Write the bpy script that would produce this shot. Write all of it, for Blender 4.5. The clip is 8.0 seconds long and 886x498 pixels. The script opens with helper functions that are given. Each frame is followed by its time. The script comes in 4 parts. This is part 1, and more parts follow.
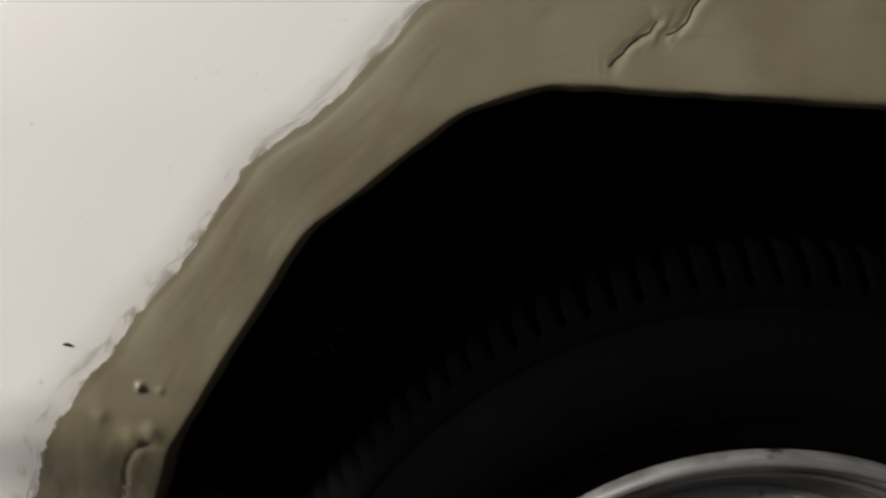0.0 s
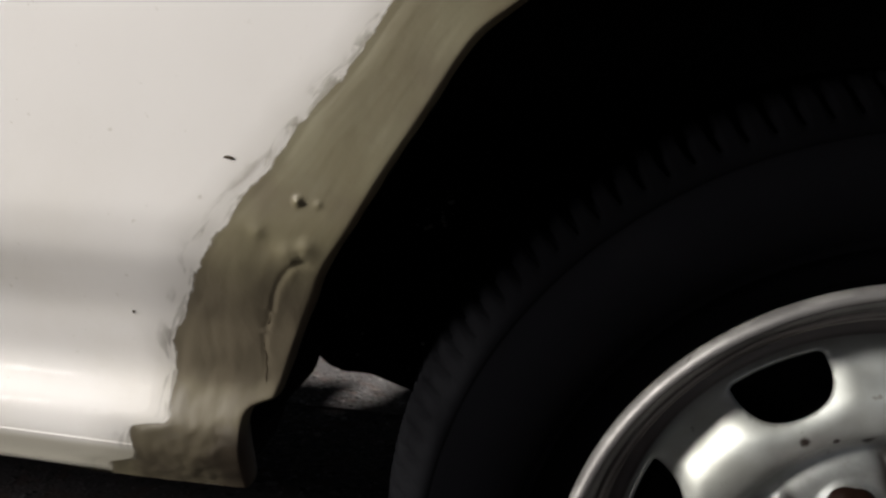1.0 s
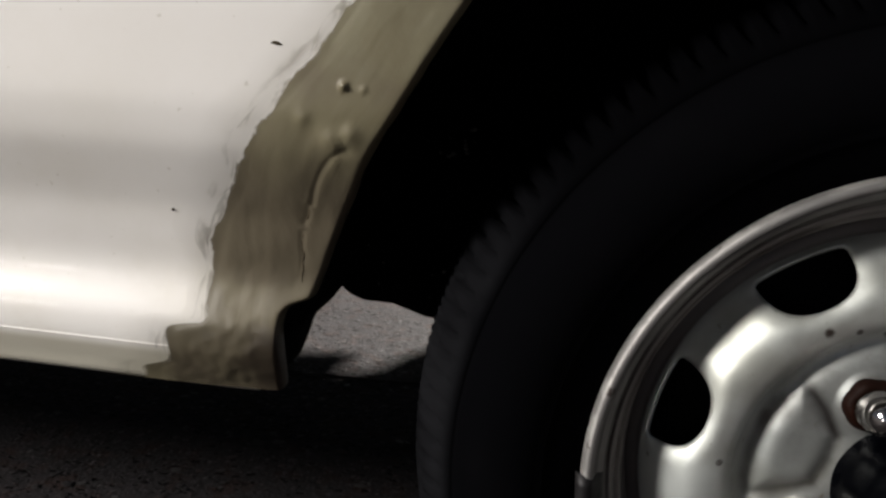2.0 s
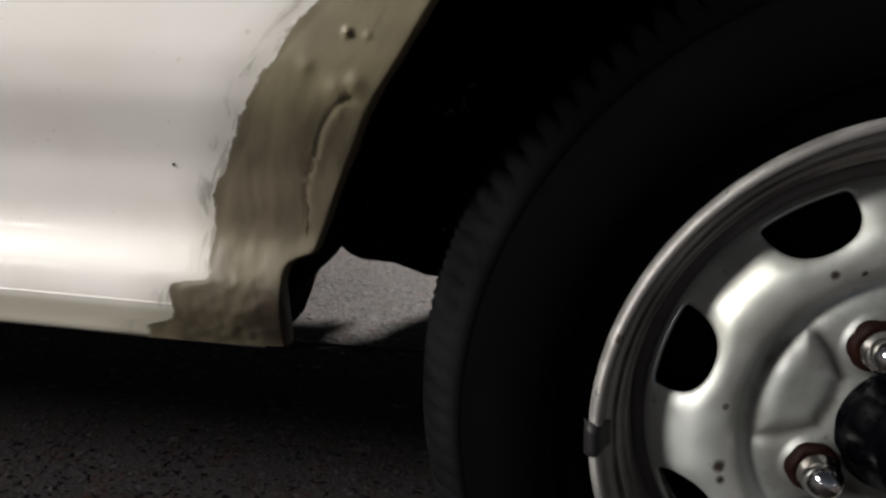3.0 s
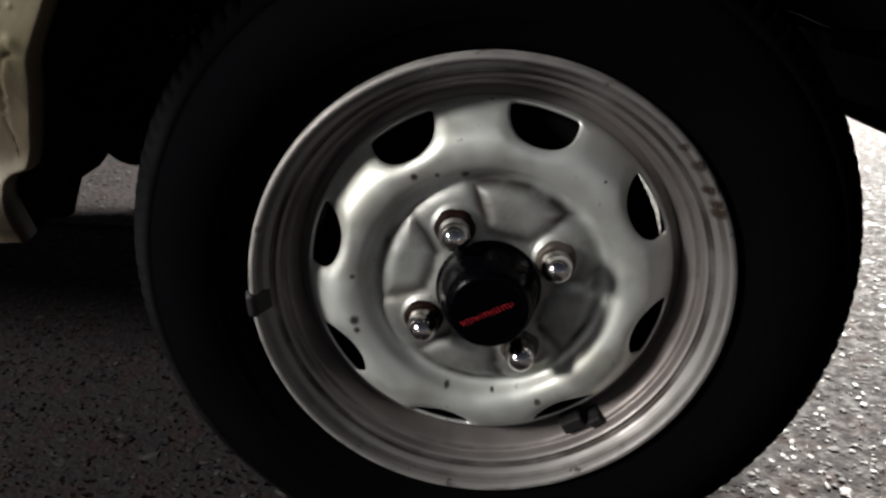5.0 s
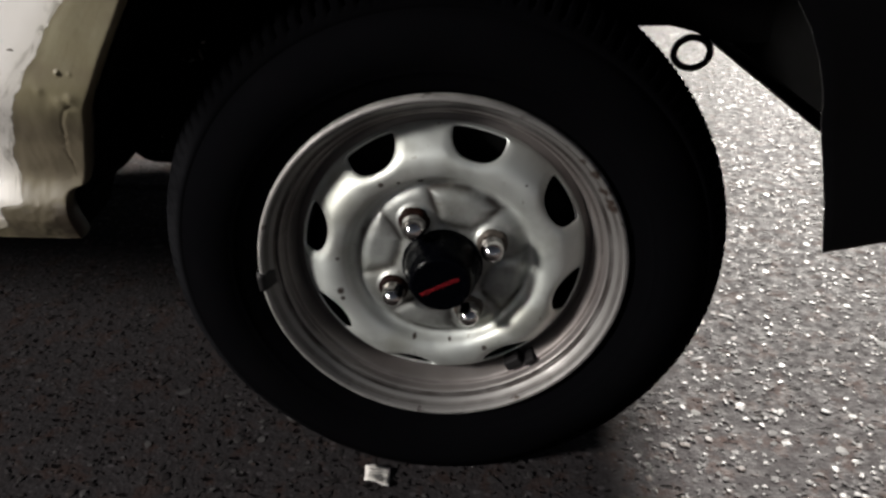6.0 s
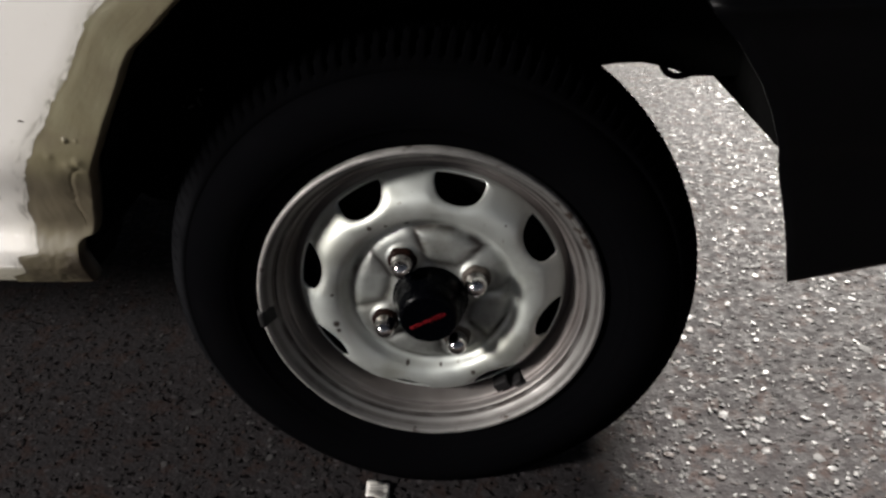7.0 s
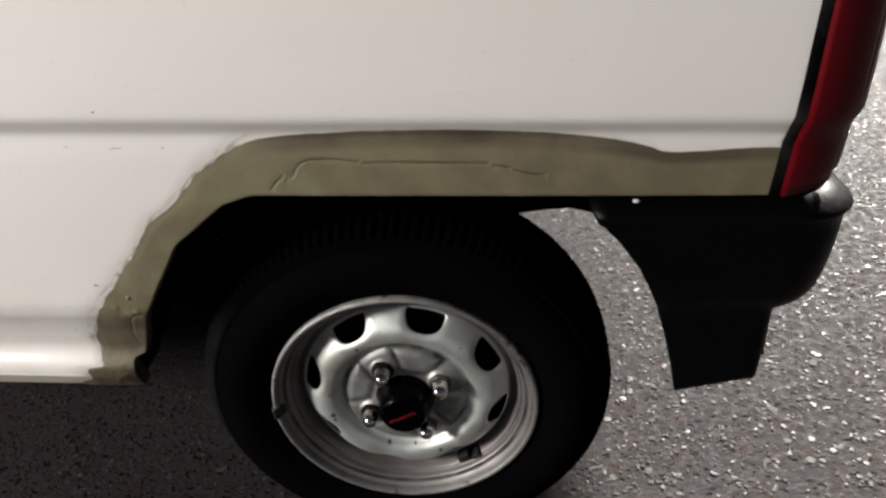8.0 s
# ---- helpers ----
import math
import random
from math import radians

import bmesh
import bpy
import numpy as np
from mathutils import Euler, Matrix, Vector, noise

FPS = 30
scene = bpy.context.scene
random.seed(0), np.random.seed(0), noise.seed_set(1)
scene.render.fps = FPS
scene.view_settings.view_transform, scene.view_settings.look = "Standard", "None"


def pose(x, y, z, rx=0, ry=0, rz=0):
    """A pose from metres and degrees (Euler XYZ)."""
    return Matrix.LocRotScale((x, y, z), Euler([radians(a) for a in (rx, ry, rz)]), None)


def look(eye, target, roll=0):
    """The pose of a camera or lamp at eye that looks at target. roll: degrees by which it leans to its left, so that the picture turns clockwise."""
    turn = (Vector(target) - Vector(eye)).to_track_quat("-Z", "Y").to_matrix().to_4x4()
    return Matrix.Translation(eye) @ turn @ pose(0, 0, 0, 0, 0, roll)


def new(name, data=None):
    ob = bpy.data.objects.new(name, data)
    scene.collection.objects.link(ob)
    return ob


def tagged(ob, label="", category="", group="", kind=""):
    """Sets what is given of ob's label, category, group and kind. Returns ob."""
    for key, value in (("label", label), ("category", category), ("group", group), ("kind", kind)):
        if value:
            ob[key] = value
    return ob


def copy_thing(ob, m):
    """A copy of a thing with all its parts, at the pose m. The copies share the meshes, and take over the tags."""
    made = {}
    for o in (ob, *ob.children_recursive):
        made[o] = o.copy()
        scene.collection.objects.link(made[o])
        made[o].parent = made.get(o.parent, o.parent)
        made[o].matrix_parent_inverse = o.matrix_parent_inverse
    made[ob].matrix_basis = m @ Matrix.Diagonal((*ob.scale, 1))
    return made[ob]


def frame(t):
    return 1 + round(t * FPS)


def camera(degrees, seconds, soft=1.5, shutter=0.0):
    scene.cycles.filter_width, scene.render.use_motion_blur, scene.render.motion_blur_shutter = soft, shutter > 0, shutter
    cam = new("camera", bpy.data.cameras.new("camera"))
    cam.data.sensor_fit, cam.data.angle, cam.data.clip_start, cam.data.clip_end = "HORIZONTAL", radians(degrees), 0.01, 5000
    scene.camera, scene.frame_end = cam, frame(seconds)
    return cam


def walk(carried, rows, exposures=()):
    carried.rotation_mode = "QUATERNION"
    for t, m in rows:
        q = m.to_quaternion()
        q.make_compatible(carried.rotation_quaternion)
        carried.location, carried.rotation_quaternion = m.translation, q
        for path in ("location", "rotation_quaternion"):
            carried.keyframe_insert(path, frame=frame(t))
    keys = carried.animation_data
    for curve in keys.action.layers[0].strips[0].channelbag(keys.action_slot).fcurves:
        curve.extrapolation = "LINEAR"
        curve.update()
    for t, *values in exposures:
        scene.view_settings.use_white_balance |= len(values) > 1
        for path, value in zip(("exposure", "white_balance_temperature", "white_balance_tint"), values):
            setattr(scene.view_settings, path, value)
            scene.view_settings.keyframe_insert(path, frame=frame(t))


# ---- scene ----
cam = camera(61.2, 8.0, soft=2.6)
PATH = [
    (0, (-0.155, -0.374, 0.590), (-0.296, 1.602, 0.315), 2.1),
    (0.5, (-0.210, -0.383, 0.535), (-0.281, 1.595, 0.249), 2.3),
    (1, (-0.208, -0.389, 0.515), (-0.445, 1.564, 0.156), 2.8),
    (1.5, (-0.215, -0.4, 0.481), (-0.438, 1.556, 0.128), 3.0),
    (2, (-0.229, -0.412, 0.457), (-0.435, 1.546, 0.108), 3.3),
    (2.2, (-0.241, -0.418, 0.45), (-0.448, 1.54, 0.099), 3.2),
    (3.3, (-0.239, -0.412, 0.436), (-0.392, 1.533, -0.002), 2.3),
    (3.5, (-0.193, -0.42, 0.428), (-0.402, 1.517, -0.027), 2.2),
    (4, (-0.12, -0.432, 0.451), (-0.263, 1.476, -0.131), 1.5),
    (4.5, (-0.06, -0.471, 0.476), (-0.162, 1.421, -0.162), 1.9),
    (5, (-0.012, -0.52, 0.504), (-0.096, 1.339, -0.229), 1.3),
    (5.2, (-0.003, -0.547, 0.526), (-0.065, 1.283, -0.279), 0.6),
    (6.3, (0.045, -0.664, 0.655), (-0.058, 1.097, -0.289), -1.0),
    (6.5, (0.053, -0.664, 0.661), (-0.061, 1.092, -0.289), -1.8),
    (7, (0.063, -0.664, 0.706), (-0.058, 1.075, -0.276), -2.4),
    (7.5, (0.094, -0.703, 0.838), (-0.041, 1.02, -0.169), -3.0),
    (8, (0.127, -0.778, 0.971), (-0.009, 0.939, -0.046), -3.2),
]
walk(cam, [(t, look(eye, target, roll)) for t, eye, target, roll in PATH], [(0.0, 2.65, 6420, 11), (8.0, 2.65, 6420, 11)])

# ---- light: low hazy sun behind the rear of the van, a dim evening sky, lamps across the yard ----
SUN_AZ, SUN_EL = 65.0, 30.0   # degrees: from +x towards +y, above the ground
world = bpy.data.worlds.new("world")
scene.world = world
world.use_nodes = True
wn, wl = world.node_tree.nodes, world.node_tree.links
sky = wn.new("ShaderNodeTexSky")
sky.sky_type, sky.sun_disc = "NISHITA", False
sky.sun_elevation, sky.sun_rotation = radians(SUN_EL), radians(90 - SUN_AZ)
sky.air_density, sky.dust_density, sky.ozone_density = 0.7, 1.2, 0.6
haze = wn.new("ShaderNodeHueSaturation")      # a thin grey haze over the blue
haze.inputs["Saturation"].default_value = 0.45
wl.new(sky.outputs["Color"], haze.inputs["Color"])
wl.new(haze.outputs["Color"], wn["Background"].inputs["Color"])
wn["Background"].inputs["Strength"].default_value = 0.004
sun = new("sun", bpy.data.lights.new("sun", "SUN"))
sun.data.energy, sun.data.angle, sun.data.color = 4.3, radians(9), (1.0, 0.958, 0.87)
d = Vector((math.cos(radians(SUN_AZ)) * math.cos(radians(SUN_EL)), math.sin(radians(SUN_AZ)) * math.cos(radians(SUN_EL)), math.sin(radians(SUN_EL))))
sun.matrix_world = look(d * 20, (0, 0, 0))
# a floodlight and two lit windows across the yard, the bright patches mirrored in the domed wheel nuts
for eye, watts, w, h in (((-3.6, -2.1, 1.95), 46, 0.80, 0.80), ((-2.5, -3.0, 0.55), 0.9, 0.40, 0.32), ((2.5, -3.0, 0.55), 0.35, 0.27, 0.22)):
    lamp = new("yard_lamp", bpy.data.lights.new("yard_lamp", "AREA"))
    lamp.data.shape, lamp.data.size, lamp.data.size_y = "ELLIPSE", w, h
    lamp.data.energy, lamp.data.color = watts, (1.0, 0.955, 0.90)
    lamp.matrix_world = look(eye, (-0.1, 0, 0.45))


# ---- materials ----
class Mat:
    """A node material with short ways to add textures."""

    def __init__(self, name, base, rough=0.5, metal=0.0, coat=0.0, spec=0.5):
        self.m = bpy.data.materials.new(name)
        self.m.use_nodes = True
        self.n, self.l = self.m.node_tree.nodes, self.m.node_tree.links
        self.b = self.n["Principled BSDF"]
        self.b.inputs["Base Color"].default_value = (*base, 1)
        self.b.inputs["Roughness"].default_value = rough
        self.b.inputs["Metallic"].default_value = metal
        self.b.inputs["Coat Weight"].default_value = coat
        self.b.inputs["Coat Roughness"].default_value = 0.12
        self.b.inputs["Specular IOR Level"].default_value = spec
        self.geo = self.n.new("ShaderNodeNewGeometry").outputs["Position"]
        self.col = self.value(base)

    def value(self, rgb):
        v = self.n.new("ShaderNodeRGB")
        v.outputs[0].default_value = (*rgb, 1)
        return v.outputs[0]

    def mapped(self, scale=(1, 1, 1), rot=(0, 0, 0)):
        p = self.n.new("ShaderNodeMapping")
        self.l.new(self.geo, p.inputs["Vector"])
        p.inputs["Scale"].default_value = scale
        p.inputs["Rotation"].default_value = [radians(a) for a in rot]
        return p.outputs[0]

    def noise(self, scale, detail=4, rough=0.55, vec=None, distort=0.0):
        t = self.n.new("ShaderNodeTexNoise")
        self.l.new(vec or self.geo, t.inputs["Vector"])
        t.inputs["Scale"].default_value, t.inputs["Detail"].default_value = scale, detail
        t.inputs["Roughness"].default_value, t.inputs["Distortion"].default_value = rough, distort
        return t.outputs["Fac"]

    def cells(self, scale, feature="F1", vec=None, rand=1.0, out="Distance"):
        t = self.n.new("ShaderNodeTexVoronoi")
        t.feature = feature
        self.l.new(vec or self.geo, t.inputs["Vector"])
        t.inputs["Scale"].default_value, t.inputs["Randomness"].default_value = scale, rand
        return t.outputs[out]

    def ramp(self, fac, a, b, lo=0.0, hi=1.0):
        r = self.n.new("ShaderNodeMapRange")
        r.interpolation_type = "SMOOTHSTEP"
        self.l.new(fac, r.inputs["Value"])
        for key, v in (("From Min", a), ("From Max", b), ("To Min", lo), ("To Max", hi)):
            r.inputs[key].default_value = v
        return r.outputs[0]

    def math(self, op, a, b):
        t = self.n.new("ShaderNodeMath")
        t.operation = op
        for k, v in enumerate((a, b)):
            if isinstance(v, (int, float)):
                t.inputs[k].default_value = v
            else:
                self.l.new(v, t.inputs[k])
        return t.outputs[0]

    def axis(self, k):
        t = self.n.new("ShaderNodeSeparateXYZ")
        self.l.new(self.geo, t.inputs[0])
        return t.outputs[k]

    def radial(self, z):
        """Distance from the axle at the height z."""
        x, up = self.axis(0), self.math("SUBTRACT", self.axis(2), z)
        return self.math("SQRT", self.math("ADD", self.math("MULTIPLY", x, x), self.math("MULTIPLY", up, up)), 0)

    def mix(self, fac, rgb):
        t = self.n.new("ShaderNodeMix")
        t.data_type = "RGBA"
        if isinstance(fac, (int, float)):
            t.inputs[0].default_value = fac
        else:
            self.l.new(fac, t.inputs[0])
        self.l.new(self.col, t.inputs[6])
        if isinstance(rgb, tuple):
            t.inputs[7].default_value = (*rgb, 1)
        else:
            self.l.new(rgb, t.inputs[7])
        self.col = t.outputs[2]
        return self

    def bump(self, height, depth, strength=1.0):
        t = self.n.new("ShaderNodeBump")
        t.inputs["Distance"].default_value, t.inputs["Strength"].default_value = depth, strength
        self.l.new(height, t.inputs["Height"])
        old = self.b.inputs["Normal"]
        if old.is_linked:
            self.l.new(old.links[0].from_socket, t.inputs["Normal"])
        self.l.new(t.outputs[0], old)
        return self

    def set(self, key, socket):
        self.l.new(socket, self.b.inputs[key])
        return self

    def done(self):
        self.l.new(self.col, self.b.inputs["Base Color"])
        return self.m


def make_paint():
    m = Mat("white_paint", (0.78, 0.755, 0.72), 0.32, 0, 0.5)
    m.mix(m.ramp(m.noise(3.0, 5), 0.4, 0.75, 0, 0.25), (0.70, 0.67, 0.62))
    low = m.ramp(m.axis(2), 0.30, 0.62, 1.0, 0.0)
    m.mix(m.math("MULTIPLY", low, m.ramp(m.noise(9.0, 6, 0.65), 0.35, 0.8, 0, 0.5)), (0.60, 0.56, 0.47))
    seam = m.math("SUBTRACT", m.axis(2), m.math("MULTIPLY", m.math("MAXIMUM", m.math("SUBTRACT", -0.40, m.axis(0)), 0.0), 0.027))
    m.mix(m.ramp(seam, 0.301, 0.310, 0.8, 0.0), (0.47, 0.44, 0.345))      # road film below the seam
    m.mix(m.ramp(m.noise(220.0, 2), 0.70, 0.78, 0, 0.35), (0.42, 0.38, 0.30))
    m.set("Roughness", m.ramp(m.noise(14.0, 4), 0.3, 0.8, 0.28, 0.46))
    return m.bump(m.noise(5.0, 2), 0.004, 0.25).done()


def make_filler():
    """Olive filler; its strokes follow the arch, and its outer edge thins out into smears."""
    m = Mat("body_filler", (0.190, 0.170, 0.100), 0.55)
    uv = m.n.new("ShaderNodeUVMap")
    uv.uv_map = "along"
    st = m.n.new("ShaderNodeMapping")
    m.l.new(uv.outputs[0], st.inputs["Vector"])
    st.inputs["Scale"].default_value = (1.8, 13, 1)
    strokes = m.noise(1.0, 5, 0.55, st.outputs[0], 0.4)
    sep = m.n.new("ShaderNodeSeparateXYZ")
    m.l.new(uv.outputs[0], sep.inputs[0])
    across = sep.outputs[1]
    m.mix(m.ramp(m.noise(6.0, 4), 0.40, 0.62, 0, 0.8), (0.138, 0.118, 0.068))
    m.mix(m.ramp(m.noise(13.0, 4), 0.48, 0.68, 0, 0.55), (0.210, 0.198, 0.128))
    m.mix(m.ramp(strokes, 0.50, 0.74, 0, 0.2), (0.19, 0.175, 0.12))
    m.mix(m.ramp(strokes, 0.30, 0.42, 0.22, 0.0), (0.108, 0.090, 0.050))
    m.mix(m.ramp(m.noise(4.2, 5, 0.6, None, 0.4), 0.46, 0.60, 0, 0.6), (0.110, 0.088, 0.056))      # browner, half-sanded patches
    m.mix(m.ramp(m.noise(5.5, 4, 0.6), 0.60, 0.72, 0, 0.4), (0.200, 0.200, 0.125))
    low = m.ramp(m.axis(2), 0.40, 0.455, 1.0, 0.0)
    lumps = m.noise(1.0, 4, 0.55, m.mapped((46, 20, 15), (0, 12, 0)), 0.6)
    # brown fades below z 0.36, painting in the brightness of the up-facing band
    m.mix(m.math("MULTIPLY", m.math("MULTIPLY", low, m.ramp(m.math("ADD", m.axis(2), m.math("MULTIPLY", m.noise(40.0, 3), 0.012)), 0.352, 0.364, 0.15, 1.0)), 0.8), (0.100, 0.081, 0.054))
    m.mix(m.math("MULTIPLY", low, m.ramp(lumps, 0.48, 0.70, 0, 0.32)), (0.058, 0.045, 0.031))
    m.mix(m.math("MULTIPLY", low, m.ramp(m.noise(15.0, 3), 0.56, 0.72, 0, 0.25)), (0.20, 0.18, 0.13))
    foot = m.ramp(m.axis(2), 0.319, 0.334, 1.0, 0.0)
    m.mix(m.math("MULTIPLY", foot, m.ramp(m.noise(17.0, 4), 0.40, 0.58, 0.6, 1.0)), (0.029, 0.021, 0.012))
    seam = m.math("MULTIPLY", m.ramp(across, 0.68, 0.86), m.ramp(m.axis(0), -0.18, -0.06))
    m.mix(m.math("MULTIPLY", seam, m.ramp(m.noise(11.0, 4), 0.34, 0.58, 0.45, 0.95)), (0.070, 0.053, 0.036))      # dirt along the crease, and the shade of its underside painted in
    # rust bleeds out of the sheet edge
    edge = m.math("MULTIPLY", m.ramp(across, 0.0, 0.06, 1.0, 0.0), m.ramp(m.noise(15.0, 4), 0.38, 0.62, 0.45, 0.02))
    m.mix(m.math("MAXIMUM", edge, 0.0), (0.050, 0.030, 0.018))
    m.mix(m.ramp(across, -0.085, -0.055, 0.97, 0.0), (0.007, 0.005, 0.004))      # near-black on the deepest part of the turned-in edge
    m.bump(strokes, 0.0008, 0.15)
    m.bump(m.noise(55.0, 4), 0.0015, 0.3)
    m.bump(m.math("MULTIPLY", low, lumps), 0.004, 0.13)
    wide = m.n.new("ShaderNodeMapping")
    m.l.new(uv.outputs[0], wide.inputs["Vector"])
    wide.inputs["Scale"].default_value = (1.5, 1.4, 1)
    hatch = m.n.new("ShaderNodeMapping")
    m.l.new(uv.outputs[0], hatch.inputs["Vector"])
    hatch.inputs["Scale"].default_value, hatch.inputs["Rotation"].default_value = (5.0, 9.0, 1), (0, 0, 0.6)
    wild = m.ramp(m.axis(0), -0.16, -0.10, 1.0, 0.15)
    rag = m.math("ADD", m.math("MULTIPLY", m.noise(1.0, 4, 0.55, wide.outputs[0], 0.3), 0.22), m.math("MULTIPLY", m.noise(1.0, 4, 0.6, hatch.outputs[0]), 0.16))
    ragged = m.math("MULTIPLY", m.math("SUBTRACT", rag, 0.20), wild)
    past = m.math("SUBTRACT", across, m.math("ADD", 1.0, ragged))
    thick = m.ramp(past, -0.012, 0.03, 1.0, 0.0)
    smear = m.n.new("ShaderNodeMapping")
    m.l.new(uv.outputs[0], smear.inputs["Vector"])
    smear.inputs["Scale"].default_value = (2.4, 8.0, 1)
    smear.inputs["Rotation"].default_value = (0, 0, 0.5)
    film = m.math("MULTIPLY", m.ramp(m.noise(1.0, 4, 0.6, smear.outputs[0], 0.6), 0.46, 0.60), m.ramp(past, 0.0, 0.30, 0.55, 0.0))
    film = m.math("MAXIMUM", film, m.ramp(past, 0.0, 0.5, 0.16, 0.0))      # a breath of overspray
    m.set("Alpha", m.math("MAXIMUM", thick, m.math("MULTIPLY", film, wild)))
    return m.done()


def make_rim(lugs, spots):
    m = Mat("silver_wheel_paint", (0.62, 0.645, 0.62), 0.42, 0.7)
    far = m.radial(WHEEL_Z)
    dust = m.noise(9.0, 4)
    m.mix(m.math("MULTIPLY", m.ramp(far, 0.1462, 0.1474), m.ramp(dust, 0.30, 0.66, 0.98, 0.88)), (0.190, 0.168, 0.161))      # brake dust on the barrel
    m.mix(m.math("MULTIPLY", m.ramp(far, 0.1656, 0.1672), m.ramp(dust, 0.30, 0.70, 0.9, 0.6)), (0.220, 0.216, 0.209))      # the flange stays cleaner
    for r0, w, much in ((0.1692, 0.0013, 0.85), (0.1618, 0.0010, 0.6), (0.1765, 0.0010, 0.55)):      # mottled dark lines that paint in the shade of the barrel's steps
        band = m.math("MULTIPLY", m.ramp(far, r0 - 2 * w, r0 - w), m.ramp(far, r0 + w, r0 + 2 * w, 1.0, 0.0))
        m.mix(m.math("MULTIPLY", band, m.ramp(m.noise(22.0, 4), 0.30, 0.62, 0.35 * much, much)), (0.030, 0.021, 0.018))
    m.mix(m.math("MULTIPLY", m.ramp(far, 0.1474, 0.1486), m.ramp(m.axis(1), 0.048, 0.056, 0, 0.95)), (0.018, 0.015, 0.013))      # the dark behind the disc: its shade painted on the metal
    m.mix(m.math("MULTIPLY", m.ramp(far, 0.1812, 0.1824), m.ramp(m.noise(45.0, 3), 0.40, 0.60, 0.25, 1.0)), (0.40, 0.39, 0.37))
    m.mix(m.math("MULTIPLY", m.ramp(far, 0.1755, 0.179), m.ramp(m.noise(52.0, 5, 0.65), 0.59, 0.68, 0, 0.85)), (0.030, 0.016, 0.010))      # rust along the lip
    m.mix(m.math("MULTIPLY", m.ramp(far, 0.094, 0.084), m.ramp(m.noise(30.0, 4), 0.35, 0.7, 0.55, 0.92)), (0.180, 0.182, 0.172))      # the sunk hub face's shade, painted in as mottled grey round the nuts
    grime_shade = m.n.new("ShaderNodeAttribute")
    grime_shade.attribute_name = "groove"
    m.mix(m.math("MULTIPLY", grime_shade.outputs["Fac"], m.ramp(m.noise(24.0, 4), 0.34, 0.58, 0.25, 1.0)), (0.040, 0.034, 0.031))      # dirt in the pressed grooves, with the grooves' own shade painted in
    face = m.ramp(far, 0.1462, 0.1474, 1.0, 0.0)
    m.mix(m.math("MULTIPLY", face, m.ramp(m.noise(13.0, 5), 0.42, 0.68, 0, 0.6)), (0.31, 0.305, 0.255))
    m.mix(m.math("MULTIPLY", face, m.ramp(m.noise(8.0, 3), 0.50, 0.70, 0, 0.35)), (0.40, 0.43, 0.42))
    m.mix(m.math("MULTIPLY", m.ramp(far, 0.145, 0.150, 1.0, 0.0), m.ramp(m.noise(120.0, 3), 0.68, 0.75, 0, 0.5)), (0.16, 0.12, 0.08))
    rough = m.noise(60.0, 4)
    wob = m.noise(230.0, 4)
    x, z = m.axis(0), m.axis(2)

    def blot(px, pz, r):
        dx, dz = m.math("SUBTRACT", x, px), m.math("SUBTRACT", z, pz)
        d = m.math("SQRT", m.math("ADD", m.math("MULTIPLY", dx, dx), m.math("MULTIPLY", dz, dz)), 0)
        return m.ramp(m.math("ADD", d, m.math("MULTIPLY", wob, r)), r * 0.9, r * 1.6, 1.0, 0.0)

    rust = None
    for (px, pz, r) in spots:
        one = blot(px, pz, r)
        rust = one if rust is None else m.math("MAXIMUM", rust, one)
    m.mix(m.math("MULTIPLY", rust, m.ramp(wob, 0.30, 0.5, 0.55, 0.95)), (0.030, 0.015, 0.009))
    ring = None
    for k, (px, py, pz) in enumerate(lugs):
        one = m.math("MULTIPLY", blot(px, pz + 0.002, 0.016), 0.95 if k in (0, 3) else 0.4)
        ring = one if ring is None else m.math("MAXIMUM", ring, one)
    m.mix(m.math("MULTIPLY", ring, m.ramp(wob, 0.35, 0.6, 0.3, 0.95)), (0.040, 0.020, 0.012))
    m.set("Metallic", m.math("SUBTRACT", m.ramp(far, 0.1462, 0.1474, 0.80, 0.75), m.math("MULTIPLY", rust, 0.15)))
    m.set("Roughness", m.math("ADD", m.ramp(rough, 0.3, 0.7, 0.46, 0.58), m.ramp(far, 0.172, 0.177, 0.0, 0.10)))
    return m.bump(m.noise(120.0, 4), 0.0006, 0.3).done()


